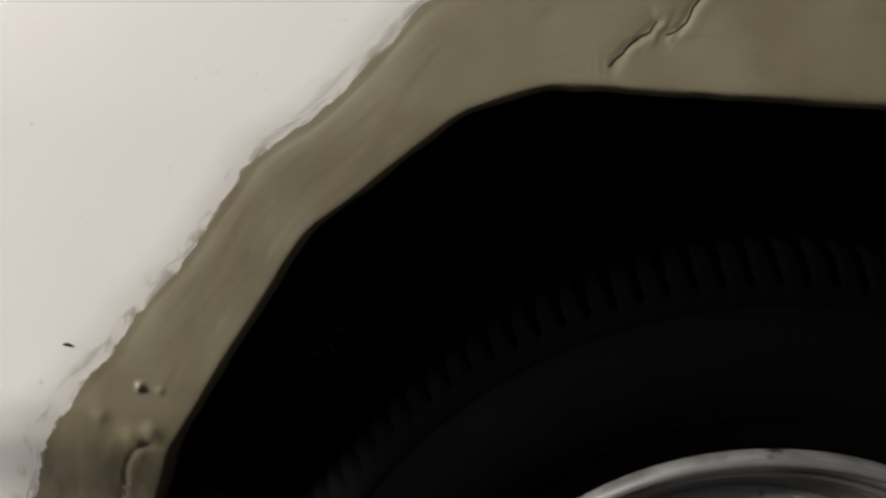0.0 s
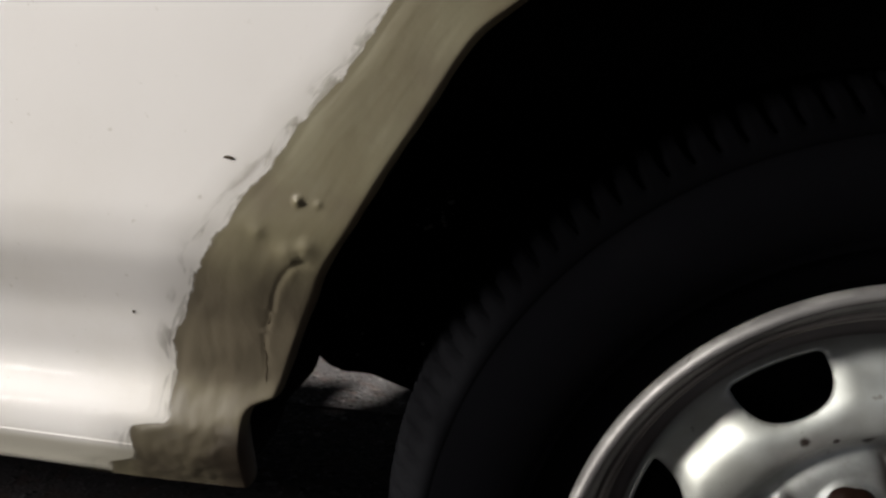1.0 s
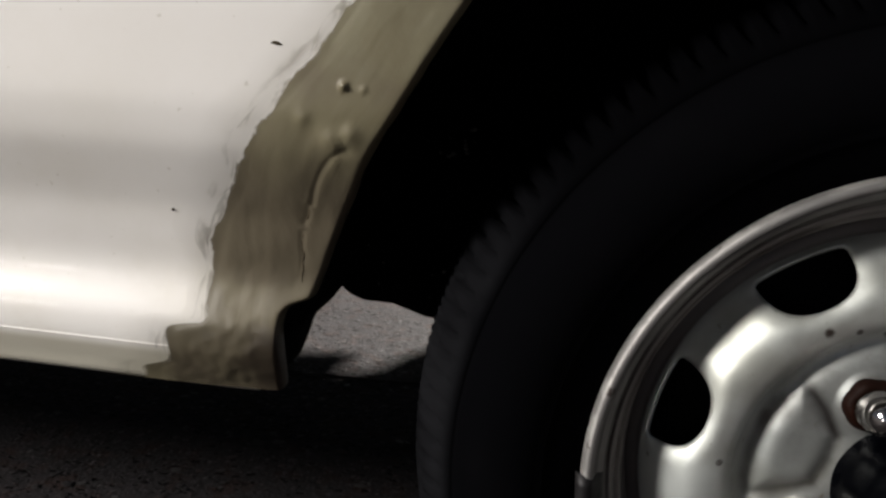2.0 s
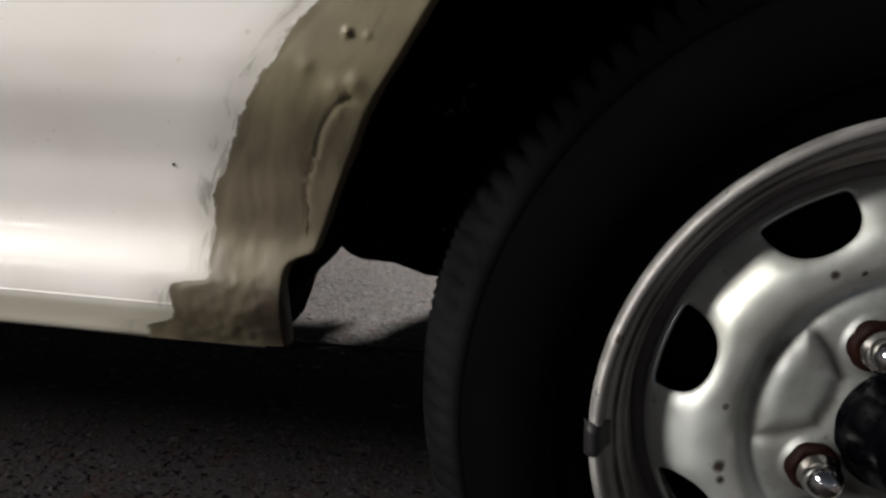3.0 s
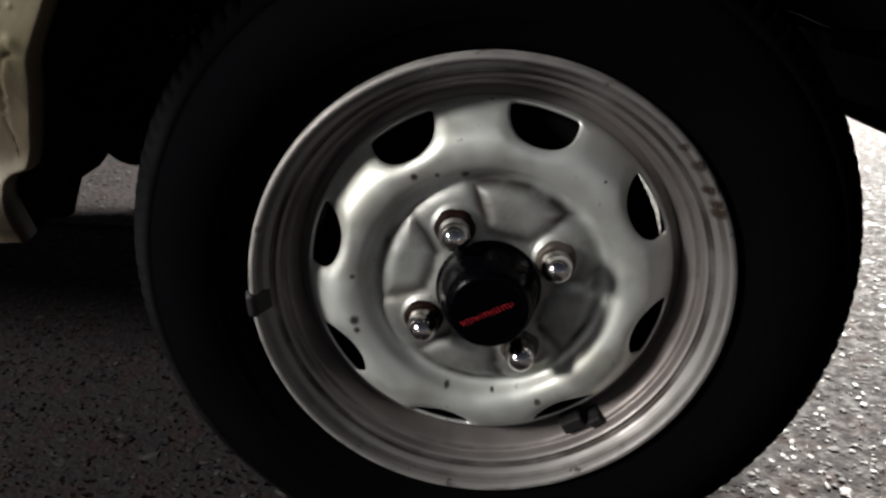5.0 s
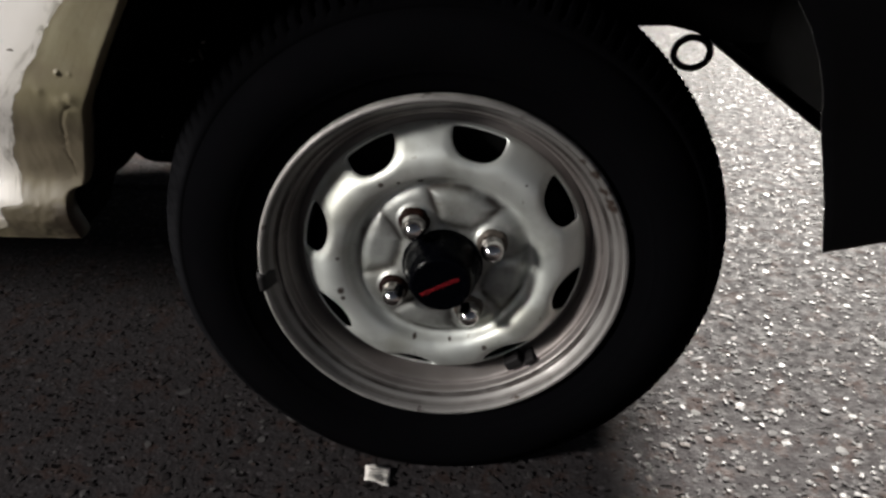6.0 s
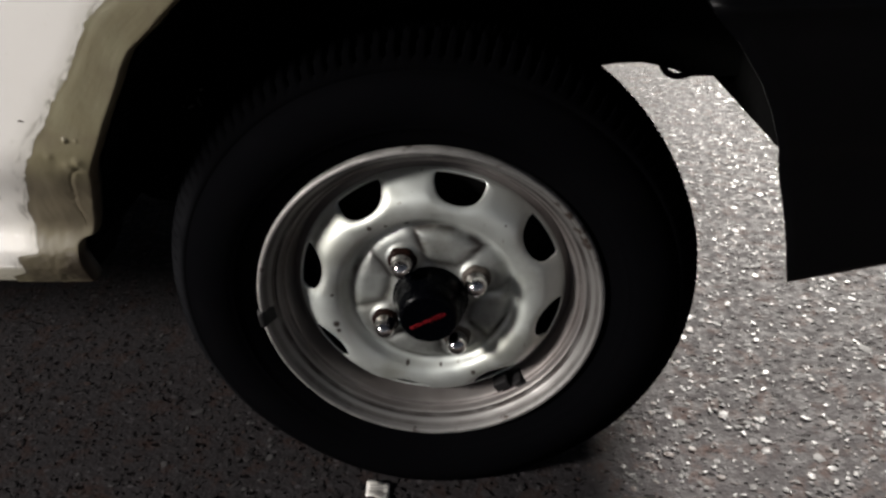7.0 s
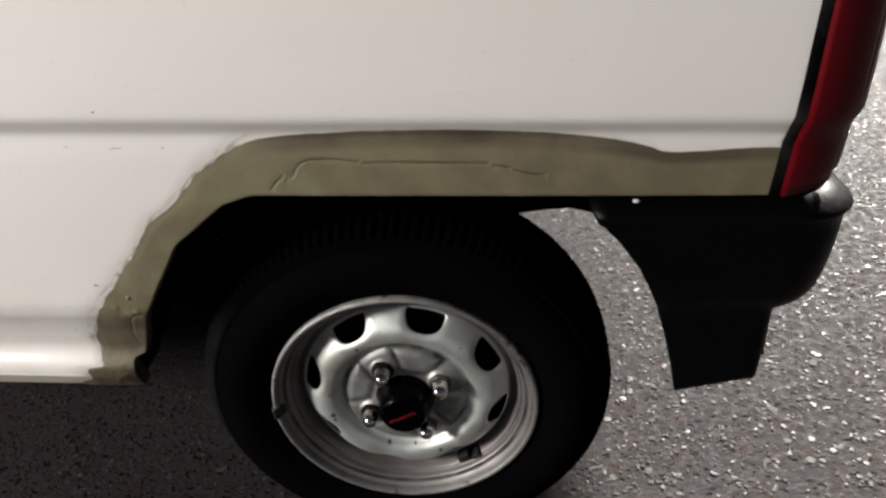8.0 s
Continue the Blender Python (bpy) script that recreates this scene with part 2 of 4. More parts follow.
def make_asphalt():
    """Grey-brown binder, rust-tinted patches, small flat chips and dark pits where stones have broken out."""
    m = Mat("asphalt", (0.0208, 0.0186, 0.0193), 0.7, spec=0.03)
    m.mix(m.ramp(m.noise(1.6, 5), 0.35, 0.7, 0, 0.5), (0.0251, 0.0226, 0.0234))
    m.mix(m.ramp(m.noise(9.0, 4, 0.6), 0.42, 0.68, 0, 0.6), (0.0190, 0.0177, 0.0184))
    m.mix(m.ramp(m.noise(26.0, 4, 0.6), 0.50, 0.64, 0, 0.7), (0.0288, 0.0164, 0.0127))
    m.mix(m.ramp(m.noise(90.0, 4, 0.65), 0.35, 0.70, 0, 0.55), (0.0358, 0.0336, 0.0349))
    m.mix(m.ramp(m.noise(420.0, 3, 0.6), 0.45, 0.70, 0, 0.5), (0.0148, 0.0138, 0.0144))
    for scale, lo, hi, pale, much in ((85.0, 0.80, 0.83, (0.0624, 0.0584, 0.0607), 0.55), (150.0, 0.80, 0.83, (0.0557, 0.0522, 0.0542), 0.55)):
        turned = m.mapped((1.0, 1.35, 1.0), (0, 0, scale))
        flake = m.math("MULTIPLY", m.ramp(m.cells(scale, vec=turned, out="Color"), lo, hi), m.ramp(m.cells(scale, vec=turned), 0.30, 0.38, 1.0, 0.0))
        m.mix(m.math("MULTIPLY", flake, much), pale)          # flat chips of stone in the binder
    stretched = m.mapped((1.0, 1.7, 1.0), (0, 0, 35))
    wander = m.n.new("ShaderNodeVectorMath")
    wander.operation = "MULTIPLY_ADD"
    warp = m.n.new("ShaderNodeTexNoise")
    warp.inputs["Scale"].default_value = 70.0
    m.l.new(m.geo, warp.inputs["Vector"])
    m.l.new(warp.outputs["Color"], wander.inputs[0])
    wander.inputs[1].default_value = (0.0144, 0.0150, 0.0156)
    m.l.new(stretched, wander.inputs[2])
    pits = None
    for scale, r in ((34.0, 0.15), (62.0, 0.17)):
        cell = m.cells(scale, vec=wander.outputs[0])
        pick = m.ramp(m.cells(scale, vec=wander.outputs[0], out="Color"), 0.30, 0.35)
        one = m.math("MULTIPLY", m.ramp(cell, r, r + 0.09, 1.0, 0.0), pick)
        pits = one if pits is None else m.math("MAXIMUM", pits, one)
    m.mix(m.math("MULTIPLY", pits, 0.9), (0.0030, 0.0023, 0.0024))
    m.set("Roughness", m.ramp(m.noise(60.0, 4), 0.35, 0.65, 0.58, 0.82))
    m.bump(m.cells(190.0), 0.0014, 0.5)
    m.bump(m.noise(55.0, 4, 0.6), 0.003, 0.55)
    m.bump(m.math("SUBTRACT", 1.0, pits), 0.004, 0.7)
    return m.done()


def make_stone():
    m = Mat("aggregate", (0.0230, 0.0213, 0.0216), 0.50, spec=0.12)      # broken faces of stone, glassy where the light grazes them
    r = m.n.new("ShaderNodeNewGeometry").outputs["Random Per Island"]
    m.mix(m.ramp(r, 0.0, 0.34, 0.9, 0.0), (0.0130, 0.0116, 0.0117))
    m.mix(m.ramp(r, 0.88, 0.96, 0.0, 0.9), (0.0620, 0.0603, 0.0594))
    m.mix(m.math("MULTIPLY", m.ramp(r, 0.40, 0.48), m.ramp(r, 0.52, 0.58, 0.7, 0.0)), (0.0350, 0.0234, 0.0194))
    m.mix(m.ramp(m.noise(300.0, 3), 0.4, 0.7, 0, 0.4), (0.0200, 0.0185, 0.0186))
    m.set("Roughness", m.ramp(r, 0.0, 1.0, 0.42, 0.72))
    return m.bump(m.noise(420.0, 3), 0.0008, 0.4).done()


def make_rubber():
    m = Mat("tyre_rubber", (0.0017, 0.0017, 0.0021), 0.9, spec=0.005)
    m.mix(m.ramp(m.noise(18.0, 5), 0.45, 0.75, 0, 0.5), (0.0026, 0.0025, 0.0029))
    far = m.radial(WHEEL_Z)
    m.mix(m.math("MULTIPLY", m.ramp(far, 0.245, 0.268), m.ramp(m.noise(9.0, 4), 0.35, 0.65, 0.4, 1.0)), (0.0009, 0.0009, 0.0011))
    mud = m.math("MULTIPLY", m.ramp(m.axis(2), 0.34, 0.44, 1.0, 0.0), m.ramp(m.axis(0), -0.12, -0.20))
    m.mix(m.math("MULTIPLY", m.math("MULTIPLY", mud, m.ramp(far, 0.256, 0.272)), m.ramp(m.noise(16.0, 4), 0.35, 0.6, 0.4, 1.0)), (0.0075, 0.0076, 0.0085))      # lamplight on the tread's front, painted in as a paler tone
    return m.bump(m.noise(240.0, 3), 0.0006, 0.4).done()


def make_plain(name, base, rough, metal=0.0, grain=80.0, dirt=(0.05, 0.045, 0.04), much=0.3, coat=0.0, depth=0.0005, spec=0.5):
    m = Mat(name, base, rough, metal, coat, spec)
    m.mix(m.ramp(m.noise(grain * 0.2, 4), 0.45, 0.75, 0, much), dirt)
    m.set("Roughness", m.ramp(m.noise(grain, 3), 0.3, 0.7, max(rough - 0.06, 0.03), rough + 0.08))
    return m.bump(m.noise(grain * 2, 3), depth, 0.3).done()


def make_lens(name, rgb, rough=0.35):
    m = Mat(name, rgb, rough, 0.0, 0.0, 0.04)
    m.b.inputs["Transmission Weight"].default_value = 0.25
    m.bump(m.ramp(m.axis(2), 0, 1, 0, 1), 0.0)
    return m.done()


WHEEL_Z = 0.262
PCD = 0.1143
LUG_ANGLES = (118.5, 28.5, -61.5, 208.5)
LUGS = [(PCD / 2 * math.cos(radians(a)), 0.02, WHEEL_Z + PCD / 2 * math.sin(radians(a))) for a in LUG_ANGLES]
RUST = [(-0.058, 0.3523, 0.0035), (-0.0413, 0.3536, 0.0024), (-0.0211, 0.3529, 0.004), (-0.106, 0.2692, 0.0026), (-0.1054, 0.231, 0.005), (-0.1035, 0.2225, 0.0035),
        (-0.0308, 0.1695, 0.003), (0.0072, 0.1658, 0.002), (0.0808, 0.353, 0.0015), (0.0445, 0.161, 0.004), (0.129, 0.384, 0.004), (0.1415, 0.3715, 0.006),
        (0.1515, 0.353, 0.005), (0.1585, 0.343, 0.005), (0.1612, 0.336, 0.006), (-0.045, 0.12, 0.003)]

PAINT = make_paint()
FILLER = make_filler()
RIM = make_rim(LUGS, RUST)
ASPHALT = make_asphalt()
STONE = make_stone()
RUBBER = make_rubber()
PLASTIC = make_plain("black_bumper_plastic", (0.0016, 0.0016, 0.0019), 0.36, grain=160, dirt=(0.0026, 0.0025, 0.0026), spec=0.05, depth=0.0001)
CAP = make_plain("black_cap_plastic", (0.0005, 0.0006, 0.0011), 0.22, grain=120, dirt=(0.0012, 0.0012, 0.0018), much=0.15, spec=0.07)
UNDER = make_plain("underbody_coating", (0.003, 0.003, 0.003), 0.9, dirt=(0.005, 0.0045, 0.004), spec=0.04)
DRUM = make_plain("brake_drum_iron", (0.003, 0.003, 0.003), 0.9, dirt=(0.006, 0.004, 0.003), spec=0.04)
CHROME = make_plain("chrome", (0.64, 0.61, 0.59), 0.09, 1.0, 200, (0.22, 0.18, 0.15), 0.4, depth=0.0002)
RUSTY = make_plain("rusty_steel", (0.0085, 0.0032, 0.0020), 0.6, 0.1, 260, (0.026, 0.008, 0.004), 0.7, depth=0.002, spec=0.08)
ZINC = make_plain("dull_zinc", (0.070, 0.058, 0.048), 0.55, 0.5, 200, (0.030, 0.018, 0.012), 0.7)
LEAD = make_plain("wheel_weight_grey", (0.009, 0.008, 0.0085), 0.6, 0.3)
RED = make_plain("red_badge_paint", (0.17, 0.008, 0.012), 0.5, dirt=(0.05, 0.004, 0.006), spec=0.2)
GASKET = make_plain("black_rubber_seal", (0.0012, 0.0011, 0.0012), 0.6, spec=0.02)
RED_LENS = make_lens("red_lens", (0.110, 0.0018, 0.0050))
CLEAR_LENS = make_lens("smoked_clear_lens", (0.026, 0.024, 0.026))
CRACK = make_plain("crack_grime", (0.050, 0.038, 0.024), 0.9, dirt=(0.07, 0.056, 0.036), spec=0.1)
MUD = make_plain("dried_mud", (0.17, 0.16, 0.14), 0.4, dirt=(0.12, 0.11, 0.10))
FISSURE = make_plain("fissure_grime", (0.062, 0.048, 0.030), 0.9, dirt=(0.10, 0.082, 0.052), spec=0.1)
PAPER = make_plain("paper", (0.62, 0.60, 0.56), 0.8, dirt=(0.4, 0.38, 0.33))
INK = make_plain("faded_ink", (0.16, 0.15, 0.14), 0.8)


# ---- helpers for meshes ----
def mesh_part(name, verts, faces, mat, parent=None, label="", smooth=True):
    me = bpy.data.meshes.new(name)
    me.from_pydata([tuple(v) for v in verts], [], faces)
    me.materials.append(mat)
    if smooth:
        me.polygons.foreach_set("use_smooth", [True] * len(me.polygons))
    me.update()
    ob = new(name, me)
    if parent:
        ob.parent = parent
    return tagged(ob, label)


def part(name, bm, mat, parent=None, label="", smooth=True):
    bmesh.ops.recalc_face_normals(bm, faces=bm.faces)
    me = bpy.data.meshes.new(name)
    bm.to_mesh(me)
    bm.free()
    me.materials.append(mat)
    if smooth:
        me.polygons.foreach_set("use_smooth", [True] * len(me.polygons))
    ob = new(name, me)
    if parent:
        ob.parent = parent
    return tagged(ob, label)


def grid(rows, wrap=False):
    """Vertices and quads of a grid given as rows of points."""
    w = len(rows[0])
    verts = [p for r in rows for p in r]
    faces = []
    for i in range(len(rows) - 1):
        for j in range(w if wrap else w - 1):
            k = (j + 1) % w
            faces.append((i * w + j, i * w + k, (i + 1) * w + k, (i + 1) * w + j))
    return verts, faces


def join(*chunks):
    verts, faces = [], []
    for v, f in chunks:
        o = len(verts)
        verts += list(v)
        faces += [tuple(i + o for i in q) for q in f]
    return verts, faces


def spin(profile, n, centre=(0, 0, WHEEL_Z), shift=None):
    """A profile of (radius, depth) turned round the axle; depth runs along y."""
    rows = []
    for r, y in profile:
        row = []
        for k in range(n):
            a = 2 * math.pi * k / n
            rr, yy = (r, y) if shift is None else shift(r, y, a)
            row.append((centre[0] + rr * math.cos(a), centre[1] + yy, centre[2] + rr * math.sin(a)))
        rows.append(row)
    return grid(rows, True)


def fine(points, step):
    """A polyline sampled evenly, its corners rounded a little."""
    p = np.array(points, float)
    for _ in range(2):
        q = np.empty((2 * len(p), p.shape[1]))
        q[0], q[-1] = p[0], p[-1]
        q[1:-1:2] = 0.75 * p[:-1] + 0.25 * p[1:]
        q[2::2] = 0.25 * p[:-1] + 0.75 * p[1:]
        p = q
    s = np.concatenate([[0], np.cumsum(np.linalg.norm(np.diff(p, axis=0), axis=1))])
    t = np.linspace(0, s[-1], max(2, int(s[-1] / step)))
    return np.stack([np.interp(t, s, p[:, k]) for k in range(p.shape[1])], 1)


def box_bm(bm, size, at=(0, 0, 0), bevel=0.0, turn=None):
    m = Matrix.Translation(at) @ (turn or Matrix()) @ Matrix.Diagonal((*size, 1))
    made = bmesh.ops.create_cube(bm, size=1, matrix=m)["verts"]
    if bevel:
        edges = {e for v in made for e in v.link_edges}
        bmesh.ops.bevel(bm, geom=list(edges), offset=bevel, segments=2, affect="EDGES", profile=0.5)


def plate(outline, y0, y1, bevel=0.0):
    """A flat outline of (x, z), thick from y0 to y1."""
    bm = bmesh.new()
    f = bm.faces.new([bm.verts.new((x, y0, z)) for x, z in outline])
    out = bmesh.ops.extrude_face_region(bm, geom=[f])["geom"]
    bmesh.ops.translate(bm, vec=(0, y1 - y0, 0), verts=[v for v in out if isinstance(v, bmesh.types.BMVert)])
    if bevel:
        bmesh.ops.bevel(bm, geom=list(bm.edges), offset=bevel, segments=2, affect="EDGES", profile=0.5)
    return bm


def n3(x, y, z, s=1.0):
    return noise.noise(Vector((x * s, y * s, z * s)))


# ---- ground ----
def build_ground():
    rows = []
    xs = [-300, -40, -8, -3] + list(np.linspace(-1.6, 2.6, 106)) + [5, 9, 40, 300]
    ys = [-300, -40, -8, -2] + list(np.linspace(-0.8, 3.4, 106)) + [6, 9, 40, 300]
    for y in ys:
        rows.append([(x, y, 0.0015 * n3(x, y, 0, 14) - 0.001 if abs(x) < 2.5 and -1 < y < 3.3 else 0.0) for x in xs])
    v, f = grid(rows)
    ob = mesh_part("ground", v, f, ASPHALT)
    return tagged(ob, "worn grey asphalt with exposed stone aggregate", "ground", kind="structure")


def build_stones():
    """Pebbles of the asphalt that stand proud of the binder, one joined mesh."""
    rng = np.random.default_rng(4)
    t = (1 + 5 ** 0.5) / 2
    ico = np.array([(-1, t, 0), (1, t, 0), (-1, -t, 0), (1, -t, 0), (0, -1, t), (0, 1, t), (0, -1, -t), (0, 1, -t), (t, 0, -1), (t, 0, 1), (-t, 0, -1), (-t, 0, 1)])
    ico /= np.linalg.norm(ico[0])
    tri = [(0, 11, 5), (0, 5, 1), (0, 1, 7), (0, 7, 10), (0, 10, 11), (1, 5, 9), (5, 11, 4), (11, 10, 2), (10, 7, 6), (7, 1, 8),
           (3, 9, 4), (3, 4, 2), (3, 2, 6), (3, 6, 8), (3, 8, 9), (4, 9, 5), (2, 4, 11), (6, 2, 10), (8, 6, 7), (9, 8, 1)]
    verts, faces = [], []
    for _ in range(54000):
        x, y = rng.uniform(-1.3, 2.3), -0.3 + 3.2 * rng.random() ** 1.15
        r = min(0.0012 + rng.gamma(1.5, 0.0011), 0.0078)
        shape = ico * (r * rng.uniform(0.7, 1.5), r * rng.uniform(0.6, 1.1), r * rng.uniform(0.06, 0.20))
        shape = shape * rng.uniform(0.75, 1.2, (12, 1))
        a, tilt = rng.uniform(0, 2 * math.pi), rng.normal(0, 0.06)
        c, s = math.cos(a), math.sin(a)
        o = len(verts)
        verts += [(x + c * p[0] - s * p[1], y + s * p[0] + c * p[1], p[2] * 0.8 + tilt * p[0] + r * 0.02) for p in shape]
        faces += [(i + o, j + o, k + o) for i, j, k in tri]
    ob = mesh_part("aggregate_stones", verts, faces, STONE, smooth=False)
    return tagged(ob, "small pale and dark stones set in worn asphalt", "gravel", kind="stuff")


def build_joint(ground):
    """An old joint between two lanes of asphalt, a thin ridge of bitumen, under the van."""
    xs = np.arange(-2.4, 0.2, 0.004)
    rows = []
    for x in xs:
        y = 0.812 + 0.010 * n3(x, 0, 3, 2.2) + 0.003 * n3(x, 2, 3, 22)
        w, h = 0.0034 + 0.0014 * n3(x, 5, 3, 40), 0.0030 + 0.0014 * n3(x, 8, 3, 30)
        rows.append([(x, y - w, 0.0), (x, y - 0.5 * w, h), (x, y + 0.4 * w, h * 0.9), (x, y + w, 0.0)])
    v, f = grid(rows)
    mesh_part("asphalt_joint", v, f, ASPHALT, ground, "thin ridged joint between two lanes of asphalt")


build_joint(build_ground())
build_stones()

# ---- the van ----
van = tagged(new("van"), "parked white van with olive filler round its rear wheel arch", "van")
MID = 0.66   # the van's middle plane
SECTION = [(0.26, 0.024), (0.283, 0.020), (0.298, 0.012), (0.306, 0.0065), (0.316, 0.0045), (0.328, 0.0040), (0.342, 0.0105), (0.350, 0.0130), (0.36, 0.0122),
           (0.396, -0.002), (0.434, -0.026), (0.455, -0.033), (0.486, -0.037), (0.55, -0.047), (0.60, -0.055), (0.66, -0.064), (0.691, -0.0665),
           (0.710, -0.0840), (0.74, -0.087), (0.85, -0.094), (1.05, -0.095), (1.20, -0.08), (1.55, -0.01), (1.72, 0.05)]
_z = np.arange(0.24, 1.75, 0.002)
_k = np.exp(-0.5 * (np.arange(-8, 9) / 2.2) ** 2)
_y = np.convolve(np.pad(np.interp(_z, *zip(*SECTION)), 8, "edge"), _k / _k.sum(), "valid")


def side(z, x=-0.10):
    """The depth of the body's side at the height z; the crease near z = 0.7 falls towards the rear."""
    fall = max(-0.03, min(0.016, -0.028 * (x + 0.10)))
    w = float(np.interp(z, [0.60, 0.67, 0.74, 0.90], [0, 1, 1, 0]))
    return float(np.interp(z - fall * w, _z, _y))


# the edge of the rear wheel arch, front to rear, as (x, z)
ARCH = fine([(-0.370, 0.283), (-0.3685, 0.330), (-0.3670, 0.3375), (-0.3600, 0.3420), (-0.3510, 0.3445), (-0.3488, 0.350), (-0.342, 0.367), (-0.332, 0.392), (-0.320, 0.417), (-0.3125, 0.4335), (-0.299, 0.4535),
             (-0.2805, 0.485), (-0.263, 0.5115), (-0.2545, 0.525), (-0.246, 0.539), (-0.237, 0.551), (-0.220, 0.563), (-0.205, 0.576), (-0.190, 0.588), (-0.172, 0.6025), (-0.160, 0.607),
             (-0.146, 0.612), (-0.130, 0.6155), (-0.095, 0.6135), (0.0, 0.611), (0.20, 0.606), (0.418, 0.602)], 0.003)
_t = np.gradient(ARCH, axis=0)
_t /= np.linalg.norm(_t, axis=1)[:, None]
CUT = ARCH - 0.016 * np.stack([_t[:, 1], -_t[:, 0]], 1)      # the sheet metal ends under the filler
CUT[0, 1] = 0.283
CUT[-1, 0] = 0.418
PEAK = int(np.argmax(CUT[:, 1]))
PX, PZ = CUT[PEAK]


def arch_x(z):
    return float(np.interp(z, np.maximum.accumulate(CUT[:PEAK + 1, 1]), CUT[:PEAK + 1, 0]))


def arch_z(x):
    return float(np.interp(x, CUT[PEAK:, 0], CUT[PEAK:, 1]))


BACK = 0.418
FRONT = -2.55


def rise(x, z=0.283):
    """The sill climbs towards the front of the van."""
    return 0.027 * max(0.0, -0.40 - x) * float(np.interp(z, [0.30, 0.55], [1, 0]))


def build_side():
    u = 1 - np.linspace(1, 0, 40) ** 2.2
    zs = list(np.arange(0.283, PZ - 0.001, 0.004)) + [PZ]
    low = [[(x, side(z, x), z + rise(x, z)) for x in (FRONT + (arch_x(z) - FRONT) * k for k in u)] for z in zs]
    zs = [PZ] + list(np.arange(PZ + 0.003, 0.76, 0.003)) + list(np.linspace(0.77, 1.70, 40))
    xr = np.linspace(PX, BACK, 50)
    high = []
    for z in zs:
        row = [(FRONT + (PX - FRONT) * k, side(z, FRONT + (PX - FRONT) * k), z) for k in u]
        for x in xr[1:]:
            zz = z if z > 0.66 else arch_z(x) + (z - PZ) * (0.66 - arch_z(x)) / (0.66 - PZ)
            row.append((x, side(zz, x), zz))
        high.append(row)
    bottom = [[(x, side(0.283) + dy, 0.283 + dz + rise(x)) for x in (FRONT + (arch_x(0.283) - FRONT) * k for k in u)] for dy, dz in ((0, 0), (0.004, -0.003), (0.012, -0.003), (0.05, 0.004))]
    verts, faces = join(grid(low), grid(high), grid(bottom))
    bm = bmesh.new()
    vs = [bm.verts.new(p) for p in verts]
    for f in faces:
        bm.faces.new([vs[i] for i in f])
    bmesh.ops.remove_doubles(bm, verts=bm.verts, dist=0.0002)
    return part("side_panel", bm, PAINT, van)


near_side = build_side()
far_side = new("side_panel", near_side.data)
far_side.parent = van
far_side.matrix_basis = Matrix.Translation((0, 2 * MID, 0)) @ Matrix.Diagonal((1, -1, 1, 1))


def build_hull():
    """Roof, nose and tailgate close the body."""
    zt = 1.70
    y0, y1 = side(zt), 2 * MID - side(zt)
    rows = []
    for k in np.linspace(0, 1, 13):
        y = y0 + (y1 - y0) * k
        z = zt + 0.09 * (1 - (2 * k - 1) ** 4)
        rows.append([(x, y, z) for x in np.linspace(FRONT, BACK, 12)])
    v, f = grid(rows)
    mesh_part("roof", v, f, PAINT, van)
    heights = [0.30, 0.5, 0.75, 1.0, 1.3, 1.55, 1.70, 1.78]
    rows = []
    for z in heights:
        a = side(min(z, 1.70))
        rows.append([(FRONT - 0.22 * (1 - abs(2 * k - 1) ** 3) * (1 if z < 1.2 else 0.4), a + (2 * MID - 2 * a) * k, z) for k in np.linspace(0, 1, 13)])
    v, f = grid(rows)
    mesh_part("nose", v, f, PAINT, van)
    rows = []
    for z in np.linspace(0.50, 1.76, 12):
        a = side(min(z, 1.70))
        ring = [(BACK + 0.078 * math.sin(t), a + 0.075 - 0.075 * math.cos(t)) for t in np.linspace(0, math.pi / 2, 8)]
        if z > 0.6:
            lean = max(0.0, z - 1.0) * 0.12
            row = [(x - lean * (x - BACK) / 0.078, y, z) for x, y in ring] + [(x - lean * (x - BACK) / 0.078, 2 * MID - y, z) for x, y in reversed(ring)]
            rows.append([(x - 0.006, y + 0.004 if y < MID else y - 0.004, zz) for x, y, zz in row])
    v, f = grid(rows)
    mesh_part("tailgate", v, f, PAINT, van)


build_hull()

# the outer edge of the filler, from the sill to the tail lamp, as (x, z)
EDGE = fine([(-0.458, 0.2835), (-0.457, 0.291), (-0.452, 0.295), (-0.440, 0.298), (-0.437, 0.303), (-0.4395, 0.320), (-0.437, 0.3245), (-0.420, 0.3262), (-0.415, 0.329), (-0.4155, 0.338), (-0.4125, 0.357), (-0.407, 0.380),
             (-0.397, 0.401), (-0.385, 0.419), (-0.3795, 0.435), (-0.370, 0.4475), (-0.350, 0.470), (-0.331, 0.491), (-0.322, 0.507), (-0.305, 0.525), (-0.292, 0.538), (-0.282, 0.553),
             (-0.270, 0.569), (-0.264, 0.578), (-0.252, 0.588), (-0.234, 0.598), (-0.214, 0.618), (-0.201, 0.632), (-0.188, 0.646), (-0.152, 0.668), (-0.117, 0.688), (0.041, 0.693), (0.143, 0.689), (0.228, 0.679), (0.286, 0.666),
             (0.296, 0.6585), (0.332, 0.658), (0.37, 0.661), (0.418, 0.661)], 0.0016)


